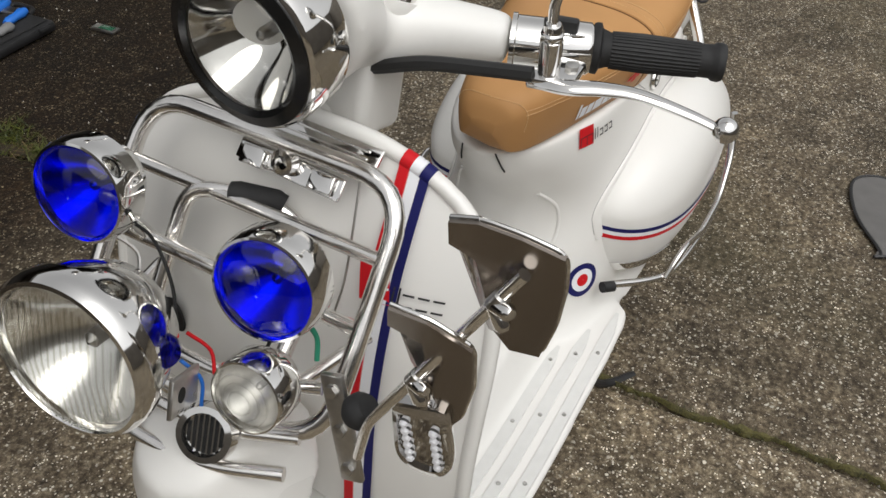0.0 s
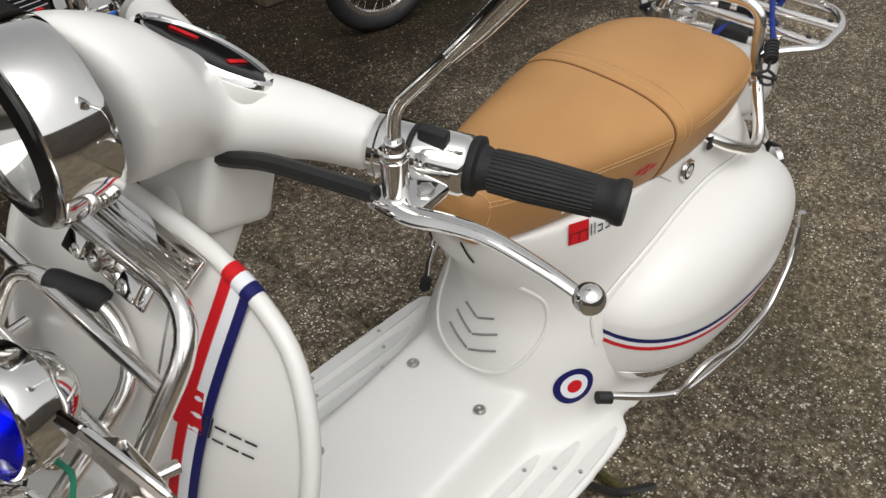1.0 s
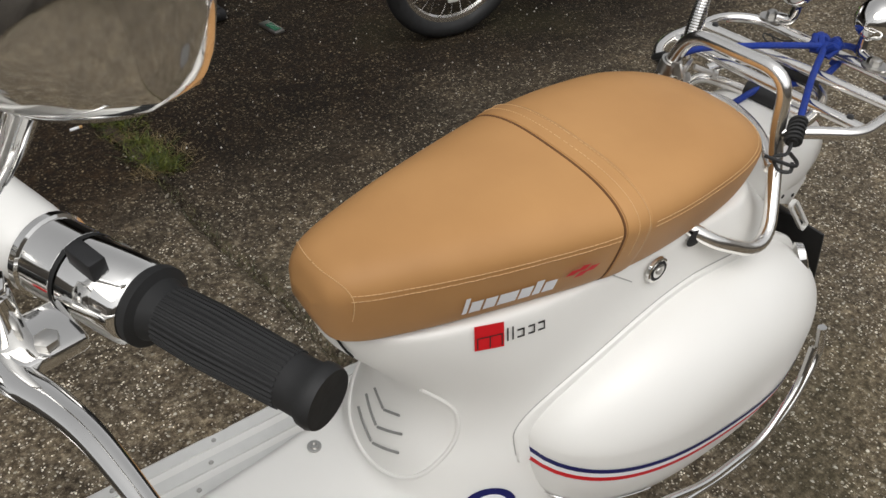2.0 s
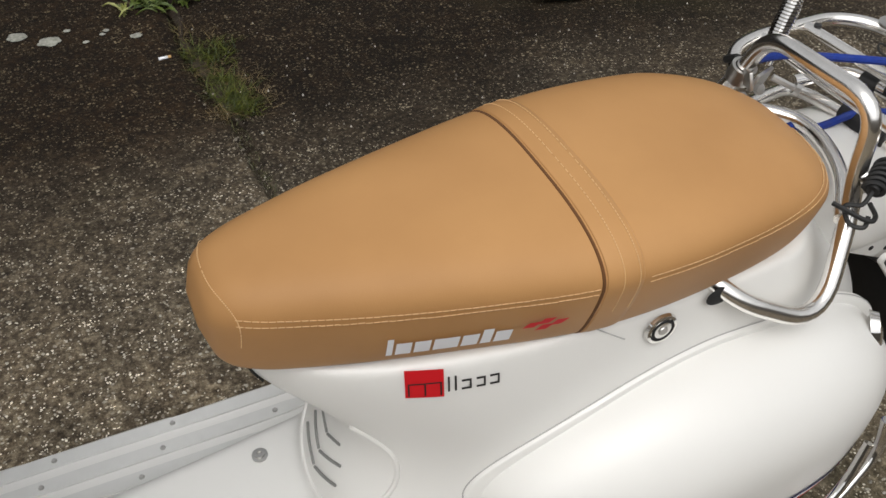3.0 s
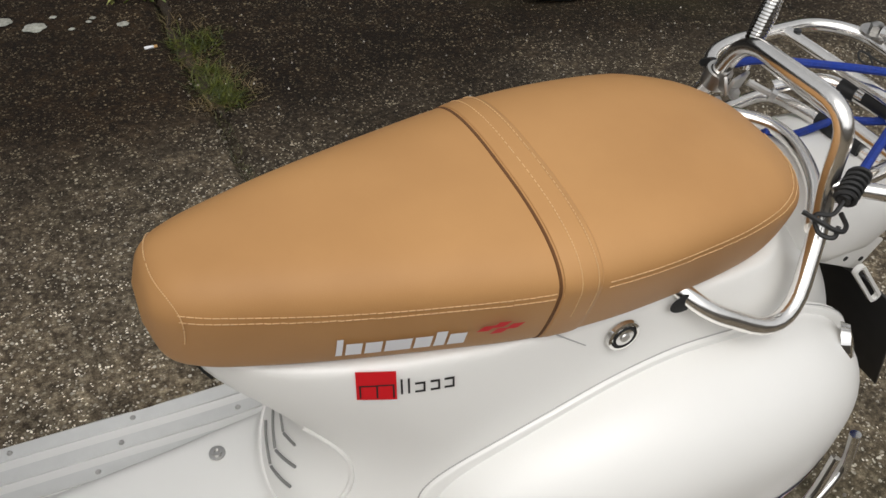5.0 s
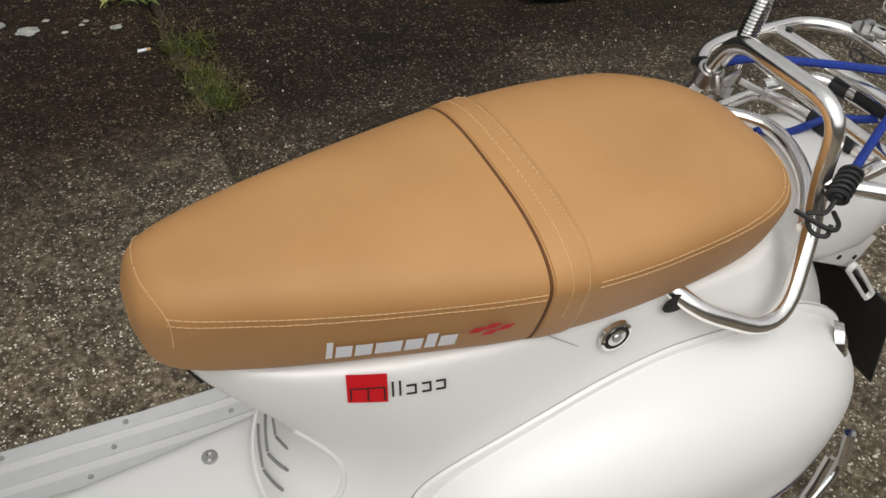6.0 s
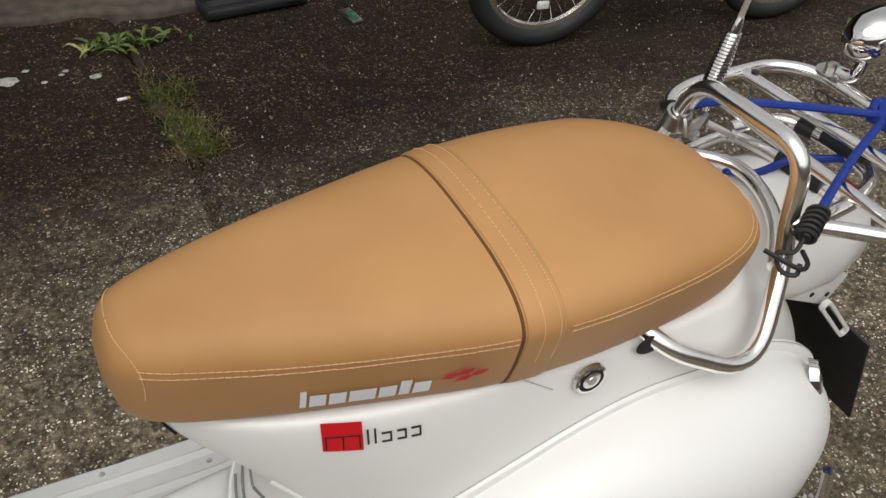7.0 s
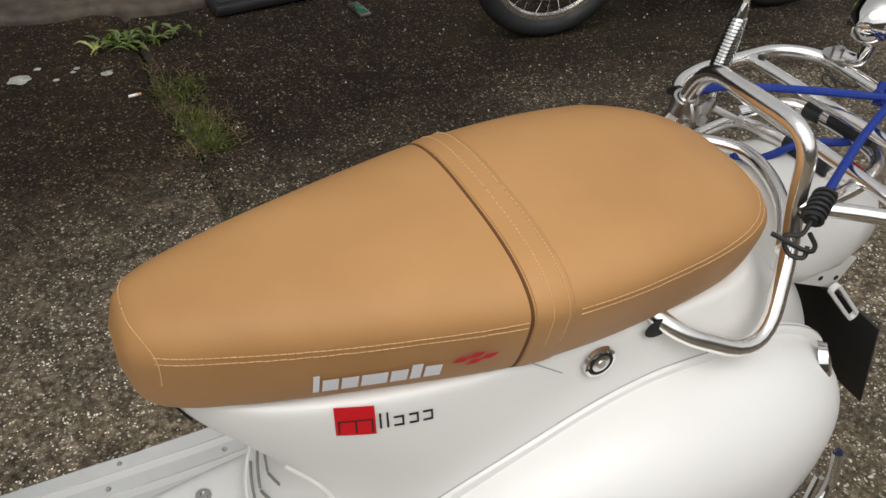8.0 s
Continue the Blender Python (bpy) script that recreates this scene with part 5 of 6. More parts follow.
for y, z in ((-0.092, 0.862), (0.085, 0.875)):
    lamp, m = spot_lamp("spot_lamp", (-0.026, y, z), (-0.92, -0.15, 0.24), 0.0405, 0.058, BLUEGLASS, "chrome spot lamp with blue lens", "deep blue glass lens")
    part("lamp_bracket", tube([(0.006, y, z - 0.038), rk(y, 0.812, 0.018)], 0.0075, 10), CHROME, lamp, "chrome lamp bracket")
    part("bracket_nut", lathe([(0.0, -0.008), (0.012, -0.008), (0.012, 0.008), (0.0, 0.008)], facing((0.006, y, z - 0.040), (0, 0, 1)), 6), CHROME, lamp, "chrome nut")
part("lamp_bar", tube([rk(-0.080, 0.812, 0.020), rk(0.120, 0.812, 0.020)], 0.0068, 12), STEEL, rack, "steel lamp bar")
part("lamp_bar_sleeve", tube([rk(-0.045, 0.812, 0.020), rk(-0.005, 0.812, 0.020)], 0.0108, 12), RUBBER, rack, "black rubber sleeve")
big, m = spot_lamp("head_spot_lamp", (-0.140, -0.018, 0.852), (-0.94, -0.10, 0.14), 0.0600, 0.080, CLEAR, "large chrome lamp with clear fluted lens", "clear fluted lens")
for k in range(-9, 10):
    w = 0.0055
    h = 2 * math.sqrt(max(0.0, 0.052 ** 2 - (k * w) ** 2))
    if h > 0.02:
        part("lens_flute", tube([m @ Vector((k * w, -h / 2, 0.0055)), m @ Vector((k * w, 0, 0.0100)), m @ Vector((k * w, h / 2, 0.0055))], 0.0007, 6), CLEAR, big)
tab = part("bracket_tab", box((0.048, 0.004, 0.030), pose(-0.078, -0.048, 0.778, 0, 30, 20), 0.001), ZINC, big, "grey slotted steel tab")
part("tab_hole", lathe([(0.0, -0.0026), (0.006, -0.0026), (0.006, 0.0026), (0.0, 0.0026)], pose(-0.078, -0.048, 0.778, 0, 30, 20) @ pose(-0.008, 0, 0, 90, 0, 0), 14), SLOT, tab)
part("side_marker", lathe([(0.0, -0.004), (0.0125, -0.004), (0.0125, 0.003), (0.009, 0.008), (0.0, 0.010)], facing(m @ Vector((0.052, 0.006, -0.032)), (-0.2, -1, 0.25)), 20), BLUEGLASS, big, "small blue side marker")
part("lamp_bracket", tube([m @ Vector((0, -0.02, -0.078)), rk(0.03, 0.752, 0.02)], 0.009, 10), BLACK, big, "dark lamp bracket")
small, m = spot_lamp("small_lamp", (-0.070, -0.104, 0.798), (-0.93, -0.10, 0.28), 0.0285, 0.050, CLEAR, "small chrome lamp with clear ringed lens", "clear ringed lens")
for q in (0.008, 0.014, 0.020):
    part("lens_ring", lathe([(q, 0.0115 - q * 0.25), (q + 0.001, 0.0135 - q * 0.25), (q + 0.002, 0.0115 - q * 0.25)], m, 28, False), CLEAR, small)
part("lamp_bracket", tube([m @ Vector((0, 0, -0.045)), rk(-0.10, 0.735)], 0.008, 10), CHROME, small, "chrome lamp bracket")
part("green_cord", tube(spline([(0.000, -0.108, 0.842), (-0.004, -0.110, 0.822), (0.002, -0.113, 0.800), (-0.004, -0.116, 0.782)], 4), 0.0022, 6), GREENCORD, rack, "green cord")
for nm, pts, mat, lab in (
        ("lamp_wire", [(-0.005, 0.072, 0.845), (0.010, 0.058, 0.818), (0.002, 0.036, 0.785), (-0.015, 0.02, 0.756)], CABLE, "thin black wire"),
        ("lamp_wire", [(-0.014, 0.082, 0.832), (-0.004, 0.062, 0.81), (-0.018, 0.050, 0.79), (-0.010, 0.038, 0.768), (-0.03, 0.03, 0.745)], ZINC, "bare wire"),
        ("lamp_wire", [(0.012, -0.085, 0.842), (0.006, -0.080, 0.81), (-0.014, -0.074, 0.778), (-0.02, -0.06, 0.742)], CABLE, "thin black wire"),
        ("lamp_wire", [(-0.040, -0.02, 0.792), (-0.034, -0.036, 0.775), (-0.046, -0.050, 0.760), (-0.040, -0.068, 0.746)], RED, "thin red wire"),
        ("lamp_wire", [(-0.060, -0.03, 0.785), (-0.056, -0.044, 0.768), (-0.066, -0.050, 0.750)], BLUETOOL, "thin blue wire")):
    part(nm, tube(spline(pts, 6), 0.0016, 6), mat, rack, lab)
part("loose_wire", tube(spline([(0.122, -0.075, 0.868), (0.104, -0.080, 0.836), (0.080, -0.084, 0.785), (0.060, -0.080, 0.745)], 5), 0.0011, 6), ZINC, rack, "thin wire")

# ---- extra mirrors on a rod at the carrier's corner
rod0, rod1 = Vector((-0.040, -0.186, 0.790)), Vector((-0.026, -0.284, 0.968))
rod = part("mirror_rod", tube(rounded([rod0 + Vector((0.004, 0.012, -0.050)), rod0, rod1], 0.012), 0.0042, 12), STEEL, scooter, "steel rod carrying two mirrors")
plate_m = Matrix.Translation((-0.030, -0.157, 0.755)) @ pose(0, 0, 0, -18, 12, 0)
clamp_plate = part("rod_clamp", box((0.006, 0.020, 0.094), plate_m, 0.002), ZINC, rod, "zinc clamp plate")
for dz in (-0.034, 0.0, 0.034):
    part("clamp_bolt", lathe([(0.0055, 0.0), (0.0055, 0.004), (0.0, 0.005)], plate_m @ Matrix.Translation((-0.003, 0, dz)) @ facing((0, 0, 0), (-1, 0, 0.01)), 6), ZINC, clamp_plate, "hex bolt")
part("rubber_knob", lathe([(0.0, -0.010), (0.010, -0.010), (0.014, -0.004), (0.014, 0.004), (0.010, 0.010), (0.0, 0.010)], facing((-0.028, -0.172, 0.782), (0.2, -0.6, 0.7)), 18), RUBBER, rod, "black rubber knob")
FACE = (-0.965, -0.12, -0.23)
DARKCHROME = simple("smoked_chrome", (0.30, 0.265, 0.235), 0.18, metal=1.0, vary=0.06, scale=50)


def shaped_mirror(place, main, facet, label):
    """A small angular mirror: a flat plate with one folded-back side and a thin rolled edge."""
    m = facing(place, FACE)
    bm = bmesh.new()
    known = {}

    def vert(q):
        key = (round(q[0], 4), round(q[1], 4))
        if key not in known:
            known[key] = bm.verts.new(m @ Vector((q[0], q[1], q[2] if len(q) > 2 else 0.0)))
        return known[key]
    bm.faces.new([vert(q) for q in facet])
    bm.faces.new([vert(q) for q in main])
    bmesh.ops.recalc_face_normals(bm, faces=bm.faces)
    bmesh.ops.solidify(bm, geom=bm.faces[:], thickness=0.004)
    ob = part("extra_mirror", bm, DARKCHROME, scooter, label, smooth=False)
    edge = [q for q in main if q not in facet] + [q for q in facet if len(q) > 2][::-1]
    pts = [m @ Vector((q[0], q[1], q[2] if len(q) > 2 else 0.0)) for q in edge]
    part("mirror_edge", tube(rounded(pts + pts[:2], 0.008, 4), 0.0019, 8), CHROME, ob, "chrome rim")
    return ob


one = shaped_mirror((-0.012, -0.27, 0.94), [(-0.018, 0.024), (-0.034, 0.032), (-0.0347, 0.0514), (-0.0167, 0.0570), (0.0086, 0.0540), (0.033, 0.0471), (0.0339, 0.0173), (0.0299, -0.0236), (0.0219, -0.0600), (0.0019, -0.0630), (-0.007, -0.046)],
                    [(-0.034, 0.032), (-0.018, 0.024), (-0.007, -0.046), (-0.0125, -0.0560, -0.006), (-0.0223, -0.0298, -0.012), (-0.0325, 0.0121, -0.012)], "small angular chrome mirror on a rod")
two = shaped_mirror((-0.027, -0.232, 0.86), [(-0.004, 0.036), (-0.027, 0.045), (-0.0259, 0.0640), (-0.0006, 0.0610), (0.028, 0.045), (0.0264, -0.0034), (0.0169, -0.0500), (0.0084, -0.0680), (-0.004, -0.024)],
                    [(-0.027, 0.045), (-0.004, 0.036), (-0.004, -0.024), (-0.0197, -0.0105, -0.010), (-0.0268, 0.0283, -0.012)], "small angular chrome mirror on a rod")
for ob, p in ((one, rod0 + (rod1 - rod0) * 0.86), (two, rod0 + (rod1 - rod0) * 0.36)):
    part("mirror_joint", join(lathe([(0.0, -0.007), (0.0042, -0.007), (0.0056, -0.0055), (0.0056, 0.0055), (0.0042, 0.007), (0.0, 0.007)], facing(p, rod1 - rod0), 12), tube([p, p + Vector((0.014, -0.004, 0.010))], 0.0032, 8)), ZINC, ob, "grey swivel joint")
    for way in ((-0.35, -0.75, 0.25), (-0.3, -0.55, -0.6)):
        part("joint_screw", lathe([(0.0, 0.0), (0.0055, 0.0), (0.0055, 0.014), (0.003, 0.017), (0.0, 0.017)], facing(p + Vector((0.0, 0.002, -0.004)), way), 10), CHROME, ob, "chrome screw")
arrow_m = facing((-0.012, -0.217, 0.762), FACE)
outline = [(-0.020, 0.050), (0.020, 0.058), (0.0225, 0.020), (0.0215, -0.030), (0.010, -0.052), (-0.012, -0.054), (-0.024, -0.036), (-0.023, 0.010)]
ring = spline([(*q, 0) for q in outline + outline[:1]], 5)[:-1]
arr = part("arrow_reflector", loft([[arrow_m @ Vector((p.x * f, p.y * f, h)) for p in ring] for f, h in ((0.90, -0.008), (1.0, -0.005), (1.0, 0.002), (0.94, 0.005), (0.80, 0.0055), (0.74, 0.002), (0.30, 0.002))]), MIRROR, scooter, "chrome reflector with two rows of studs")
for side in (-1, 1):
    for k in range(6):
        part("reflector_stud", lathe([(0.0038, 0.0), (0.003, 0.0028), (0.0, 0.004)], arrow_m @ Matrix.Translation((side * 0.0115 - 0.001, -0.034 + 0.0115 * k, 0.003)), 8), WHITEDECAL, arr, "bright white stud")
part("reflector_stem", tube([(-0.020, -0.222, 0.808), (-0.034, -0.226, 0.845)], 0.005, 8), CHROME, arr)

# ---- bungee cord on the carrier
bungee = new("bungee_cord")
bungee.matrix_world = scooter.matrix_world
tagged(bungee, "blue bungee cord hooked over the steel rear carrier", "bungee cord")
cross = (1.232, -0.020, 0.730)
for k, pts in enumerate((
        [(1.056, -0.108, 0.712), (1.075, -0.098, 0.722), (1.15, -0.058, 0.728), cross],
        [(1.066, 0.074, 0.724), (1.092, 0.060, 0.731), (1.16, 0.022, 0.732), cross],
        [cross, (1.262, -0.040, 0.728), (1.274, -0.052, 0.714)],
        [cross, (1.255, 0.004, 0.728), (1.276, 0.006, 0.712)],
        [cross, (1.262, -0.018, 0.729), (1.280, -0.016, 0.706), (1.262, -0.022, 0.696)],
        [(1.088, 0.030, 0.668), (1.12, 0.020, 0.662), (1.160, 0.010, 0.676), (1.190, -0.010, 0.682), (1.23, -0.03, 0.69), (1.262, -0.030, 0.700)])):
    part("cord", tube(spline(pts, 6), 0.0042, 8), CORD, bungee, "blue woven cord")
knot = [Vector(cross) + Vector((0.010 * math.cos(a * 2.3), 0.015 * math.sin(a * 1.7), 0.008 * math.sin(a * 3.1))) for a in (0.35 * k for k in range(34))]
part("knot", tube(knot, 0.0046, 7), CORD, bungee, "blue knot")
wrap = []
for k in range(90):
    a = 2 * math.pi * k / 15
    c = Vector((1.044, -0.114, 0.707)) + Vector((0.026, 0.014, 0.013)) * (k / 90)
    wrap.append(c + Vector((-0.005 * math.cos(a), 0.007 * math.cos(a), 0.0078 * math.sin(a))))
part("hook_wrap", tube(wrap, 0.0022, 6), CABLE, bungee, "black wire hook wrapping")
part("hook_sleeve", tube([(1.044, -0.114, 0.707), (1.070, -0.100, 0.720)], 0.0060, 10), CABLE, bungee)
part("hook", tube(spline([(1.046, -0.113, 0.707), (1.034, -0.117, 0.697), (1.022, -0.110, 0.694), (1.022, -0.120, 0.682), (1.030, -0.130, 0.682), (1.036, -0.126, 0.690)], 6), 0.0022, 7), CABLE, bungee, "black wire hook")
part("hook", tube(spline([(1.012, -0.104, 0.696), (1.030, -0.130, 0.690), (1.046, -0.126, 0.686), (1.052, -0.112, 0.688)], 5), 0.0023, 7), CABLE, bungee, "black wire hook")


# ---------------------------------------------------------------- behind the scooter
def build_bicycle():
    """A child's bicycle: two spoked wheels, frame, crank and pedals."""
    bike = new("bicycle")
    R, TR = 0.230, 0.027
    for wx in (0.0, 0.756):
        c = Vector((wx, 0, R))
        prof = [(R - TR + TR * math.cos(a), TR * 0.95 * math.sin(a)) for a in (2 * math.pi * k / 14 for k in range(14))]
        rings = [[c + Vector((r * math.cos(t), h, r * math.sin(t))) for r, h in prof] for t in (2 * math.pi * k / 64 for k in range(65))]
        wheel = part("wheel", lathe([(0.0, -0.03), (0.012, -0.03), (0.022, -0.022), (0.012, -0.018), (0.012, 0.018), (0.022, 0.022), (0.012, 0.03), (0.0, 0.03)], Matrix.Translation(c) @ pose(0, 0, 0, 90, 0, 0), 18), ZINC, bike, "steel hub")
        part("tyre", loft(rings, False), RUBBER, wheel, "black tyre")
        rp = [(R - 2 * TR + 0.004, -0.011), (R - 2 * TR + 0.004, 0.011), (R - 2 * TR - 0.010, 0.008), (R - 2 * TR - 0.014, 0.0), (R - 2 * TR - 0.010, -0.008)]
        part("rim", loft([[c + Vector((r * math.cos(t), h, r * math.sin(t))) for r, h in rp] for t in (2 * math.pi * k / 64 for k in range(65))], False), STEEL, wheel, "bright alloy rim")
        for k in range(28):
            t = 2 * math.pi * k / 28
            t0 = t + (0.9 if k % 4 < 2 else -0.9)
            a = c + Vector((0.020 * math.cos(t0), 0.02 if k % 2 else -0.02, 0.020 * math.sin(t0)))
            b = c + Vector(((R - 2 * TR - 0.008) * math.cos(t), 0, (R - 2 * TR - 0.008) * math.sin(t)))
            part("spoke", tube([a, b], 0.0011, 5), STEEL, wheel)
        part("spoke_reflector", box((0.034, 0.010, 0.022), Matrix.Translation(c + Vector((-0.004, -0.012, -0.105))), 0.004), WHITE_MATT, wheel, "white spoke reflector")
    bb = Vector((0.34, 0, 0.20))
    seat_top, head = Vector((0.26, 0, 0.50)), Vector((0.66, 0, 0.50))
    for nm, a, b, r in (("down_tube", bb, head, 0.017), ("seat_tube", bb, seat_top, 0.015), ("top_tube", seat_top, head, 0.015)):
        part(nm, tube([a, b], r, 12), LIME, bike, "lime green frame tube")
    for y in (-0.045, 0.045):
        part("chain_stay", tube([bb + Vector((0, y * 0.5, 0)), Vector((0.0, y, R))], 0.008, 8), BLACK, bike, "black stay")
        part("seat_stay", tube([seat_top, Vector((0.0, y, R))], 0.007, 8), BLACK, bike, "black stay")
        part("fork_blade", tube([head + Vector((0.01, y, -0.06)), Vector((0.756, y, R))], 0.010, 8), BLACK, bike, "black fork blade")
    part("chainring", lathe([(0.0, -0.002), (0.062, -0.002), (0.062, 0.002), (0.0, 0.002)], Matrix.Translation(bb + Vector((0, -0.04, 0))) @ pose(0, 0, 0, 90, 0, 0), 32), BLACK, bike, "black chainring")
    for s in (-1, 1):
        e = bb + Vector((0.09 * s, 0.06 * s, -0.05 * s))
        crank = part("crank", tube([bb + Vector((0, 0.05 * s, 0)), e], 0.008, 8), BLACK, bike, "black crank")
        ped = part("pedal", box((0.075, 0.07, 0.022), Matrix.Translation(e + Vector((0, 0.045 * s, 0))) @ pose(0, 0, 0, 0, 12, 0), 0.005), BLACK, bike, "black pedal")
        part("pedal_reflector", box((0.004, 0.045, 0.012), Matrix.Translation(e + Vector((0.039, 0.045 * s, -0.008))), 0.001), AMBER, ped, "amber pedal reflector")
    part("lime_valve_tag", box((0.03, 0.02, 0.02), pose(0.035, -0.050, 0.232), 0.004), LIME, bike, "lime green tag")
    bike.matrix_world = Matrix.Translation((1.804, 1.340, 0.0)) @ pose(0, 0, 0, 4, 0, -9.2)
    return tagged(bike, "child's bicycle with silver spoked wheels standing on the concrete", "bicycle")


build_bicycle()


def build_toolkit():
    """An open black tool case full of blue-handled tools."""
    kit = new("tool_case")
    case = part("case_tray", box((0.27, 0.20, 0.030), pose(0, 0, 0.020), 0.010), BLACK, kit, "black moulded case tray")
    part("tray_inset", box((0.245, 0.175, 0.004), pose(0, 0, 0.0365), 0.0015), RUBBER, case)
    part("case_lid", box((0.30, 0.20, 0.024), pose(-0.045, 0.215, 0.045, 10, 0, 6), 0.010), BLACK, kit, "black moulded lid, open")
    part("lid_inset", box((0.275, 0.175, 0.004), pose(-0.045, 0.2128, 0.0585, 10, 0, 6), 0.0015), RUBBER, kit)
    part("catch", box((0.035, 0.012, 0.012), pose(0.09, -0.103, 0.028), 0.003), BLACK, kit, "black catch")
    r = random.Random(3)
    grey_grip = simple("grey_grip", (0.20, 0.20, 0.20), 0.5)
    for k, (x, y, a, ln) in enumerate(((0.035, -0.040, 8, 0.085), (-0.02, -0.062, 4, 0.055), (0.050, 0.020, 14, 0.095), (-0.035, 0.028, 20, 0.070), (0.020, 0.068, 10, 0.100))):
        m = Matrix.Translation((x, y, 0.050)) @ pose(0, 0, 0, 0, 0, a)
        part("handle", tube([m @ Vector((q * ln, 0, 0)) for q in (0, 0.15, 0.5, 0.8, 1.0)], [0.007, 0.0115, 0.0105, 0.0135, 0.009], 10), (BLUETOOL, grey_grip)[k % 2], kit, "tool handle")
        part("shaft", tube([m @ Vector((-0.060, 0, -0.003)), m @ Vector((0.004, 0, 0))], 0.0032, 8), CHROME, kit, "steel tool shaft")
    for k in range(9):
        part("bit", tube([(-0.122 + 0.011 * k, 0.074 - 0.004 * k, 0.044), (-0.118 + 0.011 * k, 0.050 - 0.004 * k, 0.044)], 0.003, 6), CHROME, kit, "steel bit")
    part("bit_rack", box((0.034, 0.075, 0.008), pose(0.105, 0.030, 0.043, 0, 0, 14), 0.002), ZINC, kit, "grey bit rack")
    part("carry_handle", tube(rounded([(0.134, -0.02, 0.03), (0.162, -0.015, 0.034), (0.162, 0.045, 0.034), (0.134, 0.050, 0.03)], 0.015), 0.007, 8), BLACK, kit, "black carrying handle")
    for k in range(8):
        a, x, y = r.uniform(-25, 40), r.uniform(-0.14, 0.05), r.uniform(0.13, 0.29)
        m = Matrix.Translation((x, y, 0.066 + 0.17 * (y - 0.2) + 0.004 * (k % 2))) @ pose(0, 0, 0, 0, 0, a)
        part("plier_handle" if k % 3 else "spanner", tube([m @ Vector((q, 0.002 * (k % 2), 0)) for q in (0.0, 0.04, 0.09)], [0.005, 0.0075, 0.005] if k % 3 else [0.006, 0.0035, 0.006], 8), (CHROME, BLUETOOL, grey_grip)[k % 3], kit, ("steel spanner", "blue plier handle", "grey plier handle")[k % 3])
    for k in range(10):
        part("socket", lathe([(0.0, -0.011), (0.0065, -0.011), (0.0065, 0.011), (0.004, 0.011), (0.004, 0.004), (0.0, 0.004)], pose(-0.125 + 0.0135 * (k % 5), -0.05 + 0.03 * (k // 5), 0.047, 80, 0, 20), 12), CHROME, kit, "steel socket")
    for k in range(7):
        y = 0.15 + 0.022 * k
        part("spanner", tube([(-0.10, y, 0.063 + 0.0035 * k), (0.02 + 0.012 * k, y + 0.004, 0.063 + 0.0035 * k)], [0.005, 0.0035], 8, 0.5), CHROME, kit, "steel spanner")
        if k % 2 == 0:
            part("handle", tube([(0.02, y + 0.01, 0.068 + 0.0035 * k), (0.06, y + 0.012, 0.068 + 0.0035 * k), (0.115, y + 0.014, 0.068 + 0.0035 * k)], [0.006, 0.0085, 0.006], 10), BLUETOOL, kit, "blue tool handle")
    for k in range(3):
        part("red_clip", box((0.022, 0.010, 0.006), pose(-0.07 + 0.05 * k, 0.13 + 0.04 * k, 0.066 + 0.006 * k), 0.002), RED, kit, "red clip")
    kit.matrix_world = Matrix.Translation((1.165, 1.918, 0.0)) @ pose(0, 0, 0, 0, 0, 2) @ Matrix.Diagonal((1.12, 1.35, 1.1, 1))
    return tagged(kit, "open black tool case full of blue-handled tools on the ground", "tool case")


build_toolkit()


def build_pocket_tool():
    ob = new("pocket_tool")
    part("body", box((0.035, 0.085, 0.010), pose(0, 0, 0.006), 0.003), ZINC, ob, "grey metal body")
    part("window", box((0.022, 0.050, 0.002), pose(0, -0.008, 0.0118), 0.0006), simple("green_glass", (0.03, 0.10, 0.06), 0.1), ob, "dark green window")
    ob.matrix_world = Matrix.Translation((1.397, 1.672, 0.0)) @ pose(0, 0, 0, 0, 0, 4)
    return tagged(ob, "small grey metal pocket tool lying on the concrete", "hand tool")


build_pocket_tool()


def build_butt():
    ob = part("cigarette_end", tube([(0, 0, 0.004), (0.022, 0.002, 0.004)], 0.0038, 8), WHITEDECAL)
    part("filter_end", tube([(0.022, 0.002, 0.004), (0.030, 0.003, 0.004)], 0.0039, 8), simple("filter_tan", (0.5, 0.3, 0.12), 0.8), ob, "tan filter")
    ob.matrix_world = Matrix.Translation((0.703, 1.470, 0.005)) @ pose(0, 0, 0, 0, 0, -5)
    return tagged(ob, "white cigarette end lying on the concrete", "litter")


build_butt()
# pale lichen spots and loose chips
r = random.Random(12)
for x, y, s in ((0.487, 1.655, 0.034), (0.535, 1.690, 0.011), (0.566, 1.618, 0.010), (0.683, 1.602, 0.019), (0.42, 1.705, 0.030), (0.622, 1.655, 0.010), (0.610, 1.640, 0.009)):
    rows = []
    for k in range(25):
        a = 2 * math.pi * k / 24
        q = s * (0.8 + 0.25 * noise.noise(Vector((math.cos(a) * 1.5 + x * 50, math.sin(a) * 1.5, 2))))
        rows.append([(x + q * f * math.cos(a), y + q * f * math.sin(a) * 0.8, 0.0125 - 0.004 * f) for f in (0.02, 0.6, 1.0)])
    tagged(part("lichen_spot", sheet(rows, 0), simple("lichen", (0.30, 0.30, 0.26), 0.9, vary=0.6, scale=120, bump=0.5)), "pale grey round lichen spot on the concrete", "lichen", group="lichen spots")
chips = bmesh.new()
